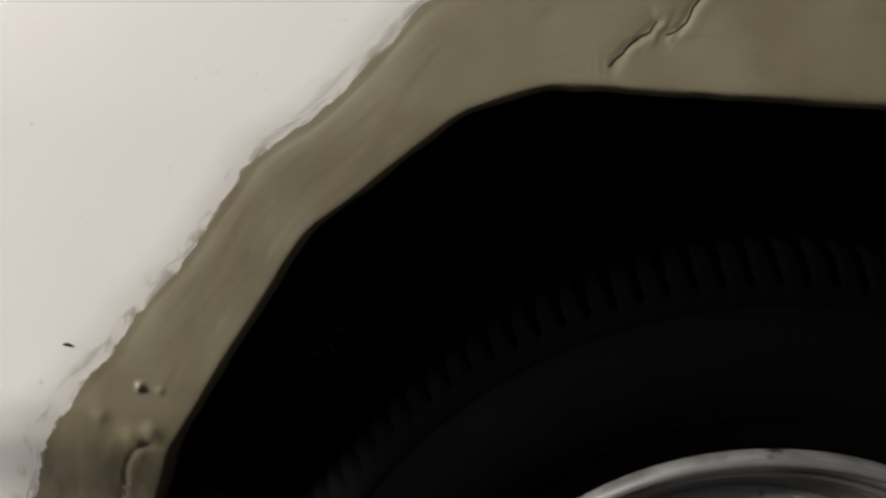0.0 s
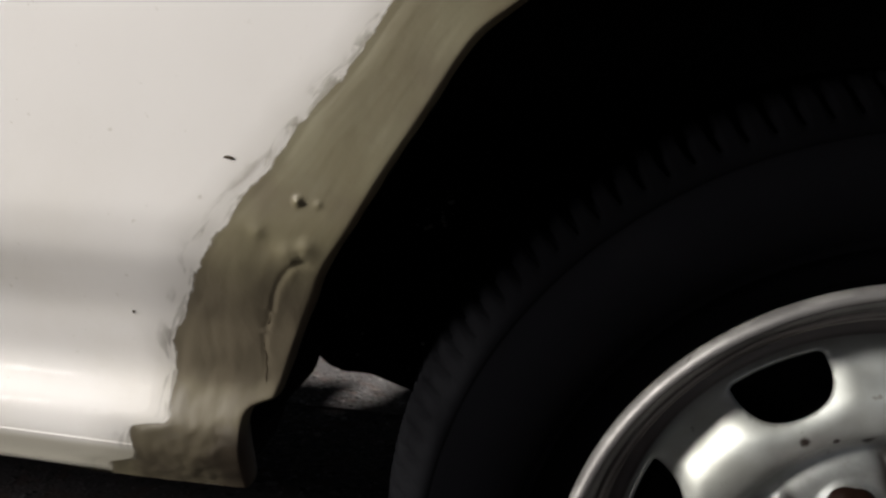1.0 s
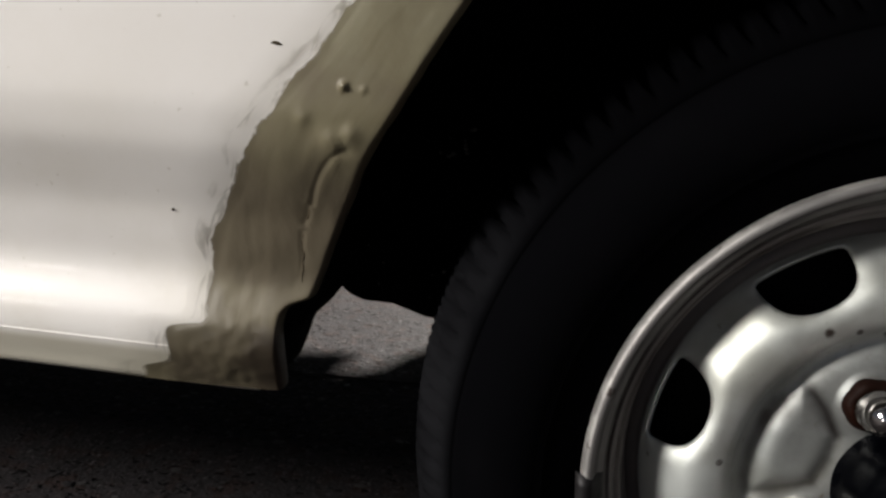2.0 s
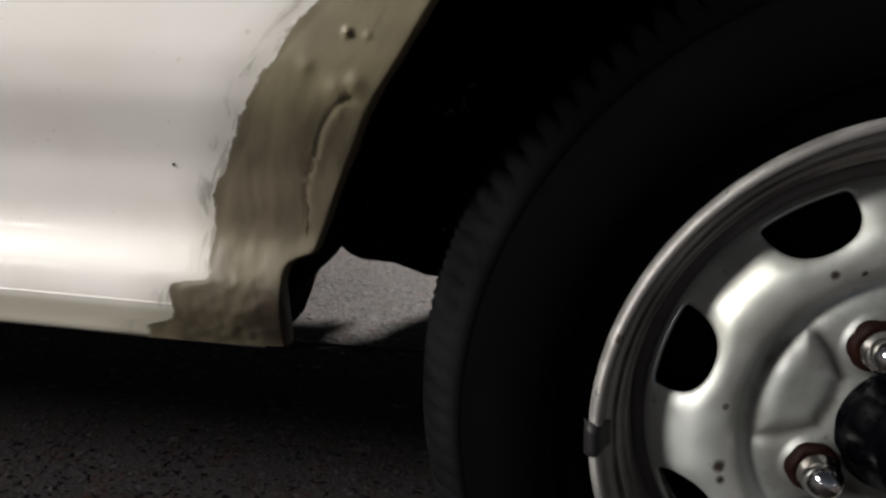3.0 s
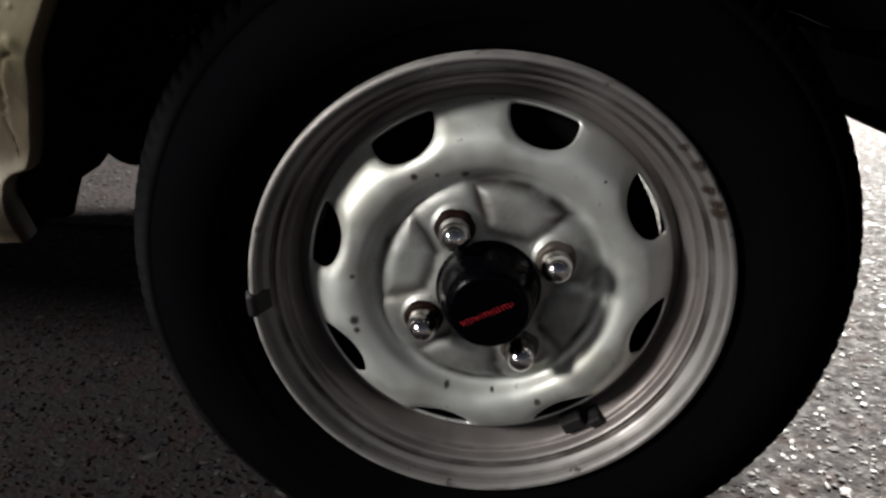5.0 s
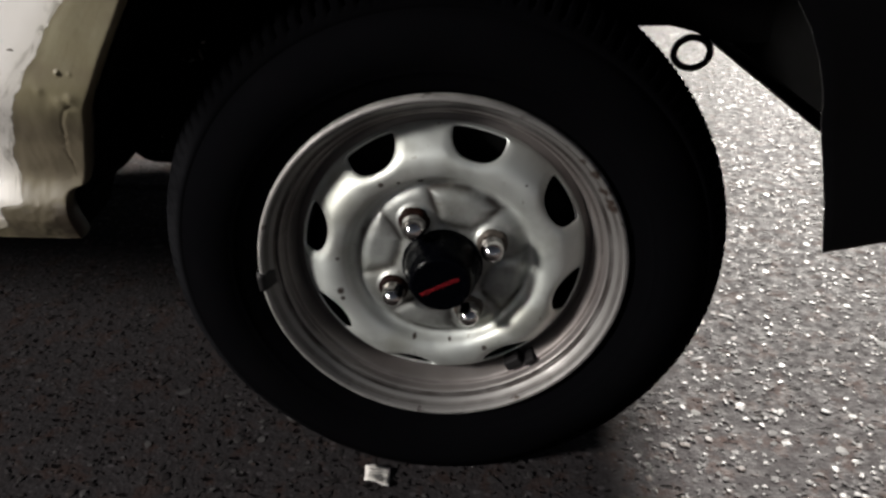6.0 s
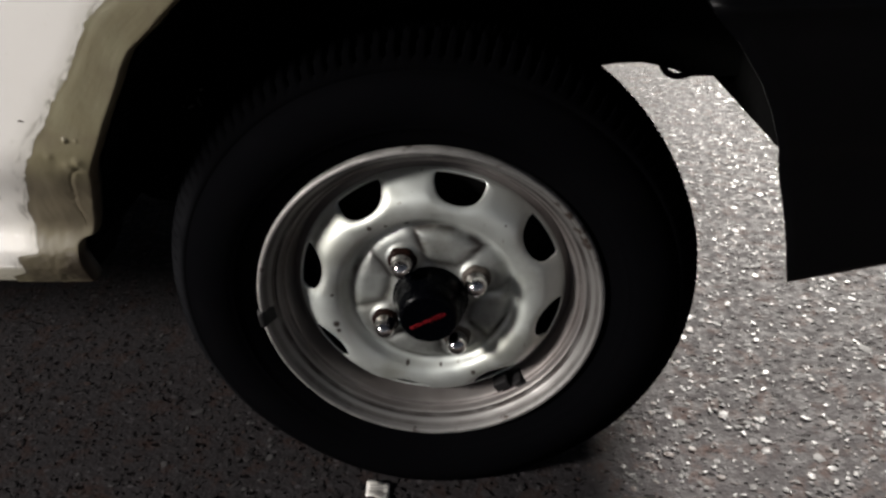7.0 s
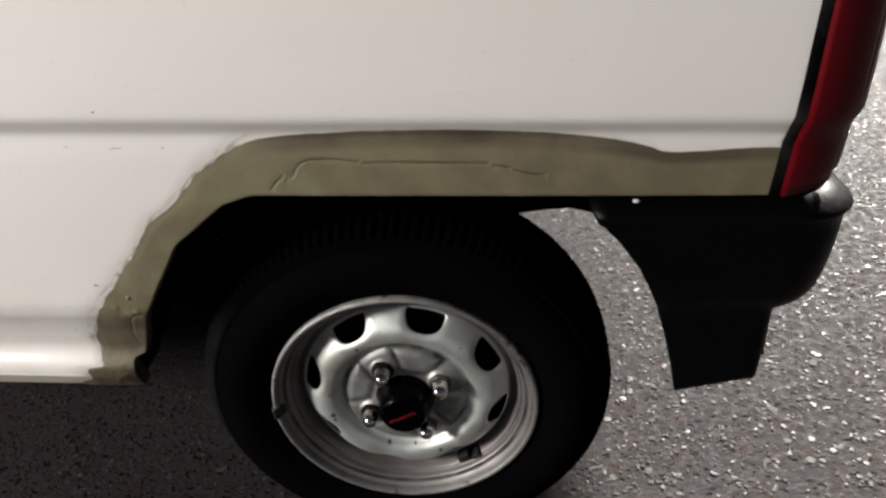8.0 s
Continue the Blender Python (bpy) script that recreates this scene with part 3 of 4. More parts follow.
CRACKS = [[(-0.122, 0.6195), (-0.111, 0.625), (-0.106, 0.633), (-0.100, 0.636), (-0.0955, 0.641)],
          [(-0.0915, 0.637), (-0.085, 0.640), (-0.082, 0.649), (-0.073, 0.658), (-0.051, 0.6615), (-0.012, 0.656)],
          [(-0.008, 0.6535), (0.02, 0.655), (0.06, 0.653), (0.123, 0.6505)], [(0.128, 0.647), (0.135, 0.6475), (0.145, 0.6445)], [(0.15, 0.642), (0.165, 0.637), (0.182, 0.635)],
          [(-0.3478, 0.4035), (-0.3485, 0.398), (-0.3515, 0.3935)], [(-0.3535, 0.387), (-0.3548, 0.3795), (-0.3545, 0.372), (-0.356, 0.3625), (-0.3568, 0.355)]]
FOLD = [(-0.322, 0.4365), (-0.331, 0.4330), (-0.338, 0.424), (-0.3425, 0.415), (-0.3455, 0.405)]      # a deep fold where the filler was dragged
FISSURES = np.concatenate([np.column_stack([fine(p, 0.0015), np.full(len(fine(p, 0.0015)), d)]) for p, d in [(c, 0.0006 if c[0][1] < 0.5 else 0.0011) for c in CRACKS] + [(FOLD, 0.0008)]])


def build_filler():
    """Filler smeared over the arch: a thin uneven skin that rolls over the edge of the sheet metal."""
    n = 900
    # pairs of places along both edges that belong together, as fractions of their length
    pin_a = (0, 0.045, 0.075, 0.20, 0.345, 0.455, 0.50, 0.64, 0.86, 1)
    la = np.linalg.norm(np.diff(ARCH, axis=0), axis=1)
    sa = np.concatenate([[0], np.cumsum(la)])
    sa /= sa[-1]
    le = np.linalg.norm(np.diff(EDGE, axis=0), axis=1)
    se = np.concatenate([[0], np.cumsum(le)])
    se /= se[-1]

    def nearest(frac):
        p = np.array([np.interp(frac, sa, ARCH[:, 0]), np.interp(frac, sa, ARCH[:, 1])])
        return se[int(np.argmin(np.linalg.norm(EDGE - p - (np.array((-0.03, 0.02)) if p[0] < -0.13 else np.array((0, 0.05))), axis=1)))]

    pin_e = [0] + [nearest(a) for a in pin_a[1:-1]] + [1]
    pin_e = list(np.maximum.accumulate(pin_e))
    along = np.interp(np.linspace(0, 1, n), pin_a, pin_e)
    soft = np.exp(-0.5 * (np.arange(-36, 37) / 12.0) ** 2)
    along = np.convolve(np.pad(along, 36, "reflect", reflect_type="odd"), soft / soft.sum(), "valid")
    along[0], along[-1] = 0.0, 1.0
    rows = []
    steps = [0.0, 0.012, 0.03, 0.08, 0.15] + list(np.linspace(0.19, 0.92, 48)) + [0.96, 1.0, 1.06, 1.13, 1.20, 1.30, 1.42, 1.55]
    for i in range(n):
        fa = i / (n - 1)
        fe = float(along[i])
        ax, az = np.interp(fa, sa, ARCH[:, 0]), np.interp(fa, sa, ARCH[:, 1])
        bx, bz = np.interp(fa + 0.004, sa, ARCH[:, 0]), np.interp(fa + 0.004, sa, ARCH[:, 1])
        if fa > 0.99:
            bx, bz = ax + 0.004, az
        tx, tz = bx - ax, bz - az
        tl = math.hypot(tx, tz) or 1
        nx, nz = tz / tl, -tx / tl          # into the opening
        ex, ez = np.interp(fe, se, EDGE[:, 0]), np.interp(fe, se, EDGE[:, 1])
        rag = 0.0004 * n3(ex, 0.3, ez, 260) + 0.0009 * n3(ex, 1.3, ez, 60)
        calm = 1.0 if ex < -0.14 else 0.35
        ex, ez = ex + calm * rag, max(0.2832, ez + calm * rag)
        row = []
        y0 = side(az)
        for dn, dy in ((0.0, 0.026), (0.0030, 0.018), (0.0045, 0.010), (0.0045, 0.0035), (0.0038, 0.0008)):
            wob = 0.0012 * n3(ax, 2.0, az, 60)
            row.append((ax - nx * (0.0045 - dn) + nx * wob, y0 + dy, az - nz * (0.0045 - dn) + nz * wob))
        sx, sz = ax - nx * 0.0008, az - nz * 0.0008
        for v in steps[1:]:
            x, z = sx + (ex - sx) * v, max(0.2832, sz + (ez - sz) * v)
            w = min(v, 1.0)
            h = 0.0016 * (1 - w ** 8) + 0.0002
            lump = max(0.0, min(1.0, (0.47 - z) / 0.05))
            h -= 0.0007 * max(0.0, 1 - v / 0.05) ** 2
            scrape = n3(fa * 36, 3, v * 7) + 0.6 * n3(fa * 90, 6, v * 16)      # drawn out along the arch by the spreader
            h += (1 - w ** 6) * (0.0007 * n3(x, 0, z, 28) + 0.00009 * (1 - 0.7 * lump) * scrape + lump * (0.0007 * n3(x, 5, z, 38) + 0.00025 * n3(x * 1.6 - z * 0.6, 9, z * 0.6 + x * 0.5, 90)))
            h += (1 - w ** 6) * max(0.0, min(1.0, (0.338 - z) / 0.012)) * (0.0013 * n3(x, 2, z, 62) + 0.0006 * n3(x, 7, z, 150))
            if v > 0.1:
                far = np.hypot(FISSURES[:, 0] - x, FISSURES[:, 1] - z)
                k = int(far.argmin())
                if far[k] < 0.012:
                    lip = math.copysign(1.0, (x - FISSURES[k, 0]) + 0.4 * (z - FISSURES[k, 1]))
                    h -= FISSURES[k, 2] * math.exp(-(far[k] / 0.0017) ** 2)
                    h += 0.22 * FISSURES[k, 2] * lip * math.exp(-((far[k] - 0.0035) / 0.003) ** 2)
            for px, pz, pr, ph in ((-0.3232, 0.4687, 0.0022, 0.0026), (-0.313, 0.4675, 0.002, 0.0008), (-0.3306, 0.4405, 0.006, 0.0020), (-0.320, 0.4445, 0.005, 0.0018), (-0.345, 0.452, 0.004, 0.001)):
                h += ph * math.exp(-((x - px) ** 2 + (z - pz) ** 2) / pr ** 2)
            row.append((x, side(z, x) - (max(0.0009 * min(1.0, (1.3 - v) * 4), h) if v > 0.12 else h), z))
        rows.append(row)
    v, f = grid(rows)
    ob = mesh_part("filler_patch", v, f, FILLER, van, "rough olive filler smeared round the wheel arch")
    layer = ob.data.uv_layers.new(name="along")
    w = len(rows[0])
    across = [-0.10, -0.08, -0.05, -0.02, 0.0] + steps[1:]
    total = float(la.sum()) / 0.05
    idx = np.empty(len(ob.data.loops), dtype=np.int32)
    ob.data.loops.foreach_get("vertex_index", idx)
    uvs = np.stack([idx // w / (n - 1) * total, np.array(across)[idx % w]], 1).astype(np.float32)
    layer.data.foreach_set("uv", uvs.ravel())
    return ob


build_filler()


def tube(points, radius, sides=6, flat=1.0):
    """A tube along points; radius may be a function of the fraction along it."""
    p = np.array(points, float)
    rows = []
    for i, q in enumerate(p):
        d = p[min(i + 1, len(p) - 1)] - p[max(i - 1, 0)]
        d = Vector(d).normalized()
        a = d.cross(Vector((0, 1, 0)))
        a = a.normalized() if a.length > 1e-4 else Vector((1, 0, 0))
        b = a.cross(d)
        r = radius(i / (len(p) - 1)) if callable(radius) else radius
        rows.append([tuple(Vector(q) + r * (math.cos(t) * a + flat * math.sin(t) * b)) for t in np.linspace(0, 2 * math.pi, sides, endpoint=False)])
    return grid(rows, True)


def build_cracks():
    """Thin cracks in the filler, above the wheel and low on its front edge."""
    for line in CRACKS:
        pts = fine(line, 0.002)
        pts = [(x + 0.0012 * n3(x, 0, z, 320), side(z, x) - 0.0012 - 0.0007 * n3(x, 0, z, 28), z + 0.0010 * n3(x, 4, z, 130) + 0.001 * n3(x, 6, z, 420)) for x, z in pts]
        v, f = tube(pts, lambda t: (0.00050 if line[0][1] > 0.5 else 0.00032) * (0.35 + math.sin(math.pi * min(max(t, 0.08), 0.92))), 6, 0.6)
        mesh_part("crack", v, f, FISSURE, van, "thin dark crack in the filler")


build_cracks()


def build_chips():
    for x, z, w, h in ((-0.358, 0.488, 0.0060, 0.0012), (-0.268, 0.678, 0.014, 0.0004), (-0.322, 0.681, 0.005, 0.0004), (-0.218, 0.677, 0.004, 0.0006),
                       (-0.27, 0.725, 0.003, 0.001), (-0.430, 0.395, 0.0013, 0.0013)):
        pts = [(x + w * (k - 0.5), side(z, x) - 0.0002, z + 0.3 * h * math.sin(5 * k)) for k in np.linspace(0, 1, 9)]
        v, f = tube(pts, lambda t: 0.6 * h * (0.3 + math.sin(math.pi * t)), 6, 0.4)
        mesh_part("paint_chip", v, f, CRACK, van, "dark chip in the white paint")


build_chips()


def build_seam():
    pts = [(x, side(0.3085) + 0.0001, 0.3085 + rise(x)) for x in np.linspace(FRONT + 0.05, -0.416, 60)]
    v, f = tube(pts, 0.0008, 8, 0.7)
    mesh_part("sill_seam", v, f, PAINT, van, "thin raised seam along the sill")


build_seam()


# ---- underside ----
def build_under():
    hill = [(-2.3, 0.30), (-0.46, 0.25), (-0.43, 0.245), (-0.416, 0.283), (-0.396, 0.296), (-0.377, 0.317), (-0.366, 0.308), (-0.355, 0.304), (-0.33, 0.303), (-0.302, 0.294),
            (-0.20, 0.29), (-0.05, 0.33), (0.08, 0.42), (0.16, 0.461), (0.205, 0.467), (0.236, 0.468), (0.263, 0.462), (0.292, 0.451), (0.33, 0.450), (0.44, 0.45), (0.44, 0.75), (-2.3, 0.75)]
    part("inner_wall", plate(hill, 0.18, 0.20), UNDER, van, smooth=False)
    shade_wall = [(x, z - 0.125 if -0.47 < x < -0.19 and z < 0.4 else z) for x, z in hill]      # added unseen ahead of the far wheel: hangs low to block a sun streak
    mirror = plate(shade_wall, 2 * MID - 0.20, 2 * MID - 0.18)
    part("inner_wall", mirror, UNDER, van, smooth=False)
    bm = bmesh.new()
    box_bm(bm, (2.9, 2 * MID - 0.4, 0.06), (-1.0, MID, 0.52), 0.01)
    for x in (-1.9, -1.3, -0.7, 0.386):
        box_bm(bm, (0.07, 2 * MID - 0.5, 0.05), (x, MID, 0.485), 0.006)
    part("floor_pan", bm, UNDER, van, smooth=False)
    sill = [(-2.27, 0.338), (-0.383, 0.279), (-0.376, 0.297), (-0.371, 0.314), (-0.361, 0.323), (-0.352, 0.335), (-0.345, 0.360), (-0.36, 0.40), (-2.27, 0.40)]
    # the far sill, unseen, is dropped to shade more ground under the van
    for y, drop in ((0.030, 0.0), (2 * MID - 0.100, 0.045)):
        part("inner_sill", plate([(x, z - drop) for x, z in sill], y, y + 0.07, 0.004), UNDER, van, smooth=False)
    for y in (0.03, 2 * MID - 0.30):
        bm = bmesh.new()
        box_bm(bm, (0.075, 0.27, 0.09), (0.3835, y + 0.135, 0.464), 0.004)
        part("bumper_bracket", bm, UNDER, van, smooth=False)
    # wheelhouse: a shell over each rear wheel
    for flip in (False, True):
        rows = []
        for x, z in ARCH[::3]:
            k = 0.012 if z > 0.5 else 0.0
            if z < 0.40:
                continue
            dx, dz = x, z - 0.30
            g = 0.03 / math.hypot(dx, dz)
            row = [(x + dx * g * s, (side(z) + 0.024) * (1 - s) + 0.185 * s, z + dz * g * s + k * s) for s in np.linspace(0, 1, 5)]
            rows.append([(a, 2 * MID - b, c) if flip else (a, b, c) for a, b, c in row])
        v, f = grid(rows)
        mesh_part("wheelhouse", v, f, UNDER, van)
    bm = bmesh.new()
    bmesh.ops.create_cone(bm, cap_ends=True, segments=20, radius1=0.035, radius2=0.035, depth=2 * MID - 0.2, matrix=Matrix.Translation((0, MID, WHEEL_Z)) @ Matrix.Rotation(radians(90), 4, "X"))
    part("axle", bm, UNDER, van)
    ring = [(0.425 + 0.033 * math.cos(t), 0.75, 0.307 + 0.028 * math.sin(t)) for t in np.linspace(0, 2 * math.pi, 33)]
    stem = [(0.447, 0.75, 0.326), (0.452, 0.75, 0.36), (0.455, 0.75, 0.44), (0.455, 0.75, 0.50)]
    v, f = join(tube(ring, 0.0065, 8), tube(stem, 0.0065, 8))
    mesh_part("tow_ring", v, f, UNDER, van, "black steel towing loop under the rear floor")


build_under()


def build_mud():
    """Crumbs of dried mud caught on the wall behind the arch."""
    rng = random.Random(8)
    verts, faces = [], []
    for k in range(20):
        if k < 6:
            c = Vector((rng.uniform(-0.372, -0.285), 0.1785, rng.uniform(0.307, 0.352)))
        else:
            c = Vector((rng.uniform(-0.30, -0.27), 0.1785, rng.uniform(0.425, 0.455)))
        r = rng.uniform(0.0008, 0.0022)
        o = len(verts)
        verts += [tuple(c + Vector((r * math.cos(a) * rng.uniform(0.6, 1.4), 0.0005, r * math.sin(a) * rng.uniform(0.4, 0.9)))) for a in (0, 1.26, 2.5, 3.8, 5.0)]
        verts.append(tuple(c + Vector((0, -0.0012, 0))))
        faces += [(o + i, o + (i + 1) % 5, o + 5) for i in range(5)]
    tagged(mesh_part("mud_crumbs", verts, faces, MUD, van, "", False), "crumbs of pale dried mud", kind="stuff")


build_mud()


# ---- rear bumper ----
def corner(cx, cy, r, x0, seg=14):
    """A plan path from the side, round the corner and along the rear to the middle plane."""
    path = [(x, cy - r) for x in np.linspace(x0, cx, 12)]
    path += [(cx + r * math.sin(t), cy - r * math.cos(t)) for t in np.linspace(0, math.pi / 2, seg)[1:]]
    path += [(cx + r, y) for y in np.linspace(cy + r * 0.3, MID, 6)]
    return path


def build_bumper():
    def front(z):                                    # its front edge sweeps back downwards behind the wheel
        return float(np.interp(z, [0.30, 0.315, 0.345, 0.38, 0.445, 0.50, 0.54, 0.57, 0.59], [0.359, 0.355, 0.349, 0.340, 0.3200, 0.297, 0.271, 0.242, 0.232]))

    rows = []
    #           height, outward
    section = [(0.594, -0.050), (0.592, -0.020), (0.588, -0.008), (0.583, -0.002), (0.579, 0.004), (0.574, 0.0065), (0.569, 0.004), (0.563, -0.001), (0.545, 0.0), (0.51, -0.002), (0.485, -0.005), (0.460, -0.010),
               (0.445, -0.017), (0.436, -0.028), (0.427, -0.048), (0.412, -0.062), (0.385, -0.068), (0.345, -0.073), (0.320, -0.078), (0.308, -0.085), (0.301, -0.094), (0.299, -0.104)]
    for z, out in section:
        row = []
        rear = max(0.0, min(1.0, (0.46 - z) / 0.14))
        n = 0
        for x, y in corner(0.449, 0.035, 0.085, 0.0):
            ang = 0.0 if n < 12 else min(math.pi / 2, (n - 11) / 13 * math.pi / 2)
            n += 1
            side_out = out if z > 0.447 else max(out, -0.020 - 0.16 * (-out - 0.018))      # the skirt stands less far in on the side
            rear_out = out if z > 0.447 else max(out, -0.050) if z > 0.33 else max(out + 0.030, -0.062)
            o = side_out * math.cos(ang) ** 2 + rear_out * math.sin(ang) ** 2
            if z < 0.436:
                o -= 0.022 * math.sin(2 * ang) ** 2
            px, py = x + o * math.sin(ang), y - o * math.cos(ang)
            foot = max(0.0, min(1.0, (0.335 - z) / 0.03))      # the skirt's lower corner is rounded off
            zz = z - rear * 0.018 * math.sin(ang) + 0.036 * foot * math.sin(ang) ** 4 + rear * 0.020 * (min(n - 1, 11) / 11) * math.cos(ang) - max(0.0, min(1.0, (z - 0.55) / 0.04)) * 0.016 * math.sin(ang)
            row.append([px, py, zz])
        f0 = front(z)
        for k in range(12):
            row[k][0] = f0 + (row[11][0] - f0) * k / 11
        rows.append([tuple(p) for p in row])
    v, f = grid(rows)
    far = ([(x, 2 * MID - y, z) for x, y, z in v], [tuple(reversed(q)) for q in f])
    verts, faces = join((v, f), far)
    bm = bmesh.new()
    vs = [bm.verts.new(p) for p in verts]
    for q in faces:
        bm.faces.new([vs[i] for i in q])
    bmesh.ops.remove_doubles(bm, verts=bm.verts, dist=0.0005)
    ob = part("rear_bumper", bm, PLASTIC, van, "black moulded plastic rear bumper")
    th = ob.modifiers.new("thickness", "SOLIDIFY")
    th.thickness, th.offset = 0.004, -1
    # a pale fixing at the seam under the body
    bm = bmesh.new()
    bmesh.ops.create_uvsphere(bm, u_segments=12, v_segments=8, radius=0.0032, matrix=Matrix.Translation((0.281, -0.047, 0.5945)) @ Matrix.Diagonal((1.3, 0.7, 0.6, 1)))
    part("clip", bm, PAPER, van, "small pale clip above the bumper")


build_bumper()


# ---- tail lamp ----
def build_lamp(flip):
    def surface(t, z, lift=0.0):
        a = side(z, BACK) - 0.0085
        e = 0.082 + lift
        x = BACK - 0.004 + (e + 0.004) * math.sin(t) - 0.012 * math.sin(t) * max(0, z - 0.7) / 0.3
        y = a + 0.085 - (0.085 + lift) * math.cos(t)
        return (x, 2 * MID - y if flip else y, z)

    def patch(name, t0, t1, z0, z1, lift, mat, parent, label=""):
        rows = []
        for z in np.linspace(0, 1, 26):
            row = []
            for k in np.linspace(-0.06, 1.06, 18):
                edge = 0.0 if 0 <= k <= 1 else -lift - 0.006
                t = t0 + (t1 - t0) * min(max(k, 0), 1)
                lo, hi = z0(t), z1(t)
                row.append(surface(t, lo + (hi - lo) * z, lift + edge))
            rows.append(row)
        low = [surface(t0 + (t1 - t0) * min(max(k, 0), 1), z0(t0 + (t1 - t0) * min(max(k, 0), 1)), -0.006) for k in np.linspace(-0.06, 1.06, 18)]
        v, f = grid([low] + rows)
        return mesh_part(name, v, f, mat, parent, label)

    lamp = patch("tail_lamp", 0.0, 1.57, lambda t: 0.601, lambda t: 1.02, 0.0, GASKET, van, "red tail lamp in a black surround")
    patch("red_lens", 0.11, 0.80, lambda t: 0.606 + 0.012 * t, lambda t: 1.0, 0.006, RED_LENS, lamp)
    patch("red_lens", 0.8015, 1.56, lambda t: 0.702 + 0.14 * min(t - 0.80, 0.2), lambda t: 1.0, 0.006, RED_LENS, lamp)
    patch("clear_lens", 0.805, 1.56, lambda t: 0.632 - 0.008 * t, lambda t: 0.699 + 0.14 * min(t - 0.805, 0.2), 0.0055, CLEAR_LENS, lamp)


build_lamp(False)
build_lamp(True)


# ---- wheel ----
def build_wheel():
    # flange and barrel, then the pressed disc with eight openings
    barrel = [(0.176, 0.018), (0.1812, 0.012), (0.1836, 0.005), (0.1838, 0.000), (0.1826, -0.0036), (0.1808, -0.0043), (0.1794, -0.0030), (0.1782, 0.0008), (0.1766, 0.0046), (0.1740, 0.0070),
              (0.1718, 0.0086), (0.1709, 0.0104), (0.1704, 0.0132), (0.1694, 0.0142), (0.1684, 0.0136), (0.1672, 0.0136), (0.1662, 0.0155), (0.1654, 0.0190), (0.1646, 0.0226), (0.1634, 0.0240), (0.1620, 0.0240), (0.1606, 0.0252), (0.1592, 0.0290), (0.1578, 0.0340), (0.1564, 0.0400), (0.1550, 0.0470),
              (0.1532, 0.0560), (0.1515, 0.068), (0.1495, 0.085), (0.150, 0.10), (0.160, 0.112), (0.166, 0.128), (0.178, 0.136), (0.183, 0.139)]
    barrel = fine(barrel, 0.0016)
    shell = spin(barrel, 144)
    disc_r = [(0.1560, 0.0480), (0.1535, 0.0455), (0.1500, 0.0432), (0.1472, 0.0415), (0.1456, 0.0392), (0.1444, 0.0362), (0.1424, 0.0330), (0.1394, 0.0288), (0.1352, 0.0235), (0.1308, 0.0186), (0.1262, 0.0142), (0.1215, 0.0112), (0.1160, 0.0098), (0.1108, 0.0098), (0.1065, 0.0106),
              (0.1025, 0.0122), (0.0990, 0.0150), (0.0966, 0.0198), (0.0940, 0.0236), (0.0905, 0.0250), (0.0870, 0.0240), (0.0835, 0.0212), (0.0795, 0.0190), (0.0740, 0.0180), (0.0640, 0.0174), (0.0520, 0.0168),
              (0.0460, 0.0163), (0.0400, 0.0160), (0.032, 0.0155)]
    prof = fine(disc_r, 0.0013)
    n = 480
    open_at = [75 + 45 * k for k in range(8)]

    def ang(a, b):
        return (a - b + 180) % 360 - 180

    def relief(r, y, a):
        deg = math.degrees(a)
        # fan-shaped pads between the nuts stand forward of a soft groove
        for c in LUG_ANGLES:
            da = ang(deg, c - 45) * math.pi / 180 * r
            half = 0.010 + 0.0245 * (r - 0.046) / 0.038
            inner = 0.0505 + 0.0045 * (abs(da) / 0.02) ** 2
            inside = min(half - abs(da), (r - inner), 0.0805 - r) + 0.0026 * n3(r * math.cos(a), 0, r * math.sin(a), 55)
            if inside > -0.016:
                k = max(0.0, min(1.0, (inside + 0.0040) / 0.0120))
                y -= 0.0009 * k * k * (3 - 2 * k)
                y += 0.0021 * math.exp(-((inside + 0.0040) / 0.0058) ** 2)
        for c in LUG_ANGLES:
            lx, lz = PCD / 2 * math.cos(radians(c)), PCD / 2 * math.sin(radians(c))
            d = math.hypot(r * math.cos(a) - lx, r * math.sin(a) - lz)
            k = max(0.0, min(1.0, (0.0195 - d) / 0.007))
            y -= 0.0036 * k * k * (3 - 2 * k)
            y += 0.003 * max(0.0, min(1.0, (0.0125 - d) / 0.002))
        # the metal turns back round each opening
        for c in open_at:
            da = ang(deg, c) * math.pi / 180 * r
            e = opening(r, da)
            if e < 0.009:
                y += 0.0034 * (1 - max(0.0, e) / 0.009) ** 2 * max(0.0, min(1.0, (0.1430 - r) / 0.004))
        return r, y

    def opening(r, da):
        """Distance outside the rim of an opening: flat towards the tyre, round towards the hub."""
        w, r0, r1 = 0.0270, 0.1185, 0.1437
        c = 0.0025
        mid = r1 - c
        if r > mid:
            px, pr = abs(da) - (w - c), r - mid
            return math.hypot(max(px, 0.0), max(pr, 0.0)) + min(max(px, pr), 0.0) - c
        q = math.hypot(da / w, (r - mid) / (mid - r0))
        return (q - 1) * 0.024

    rows = []
    for r, y in prof:
        row = []
        for k in range(n):
            a = 2 * math.pi * k / n
            rr, yy = relief(r, y, a)
            row.append((rr * math.cos(a), yy, WHEEL_Z + rr * math.sin(a)))
        rows.append(row)
    verts, faces = grid(rows, True)
    verts = [list(p) for p in verts]
    keep = []
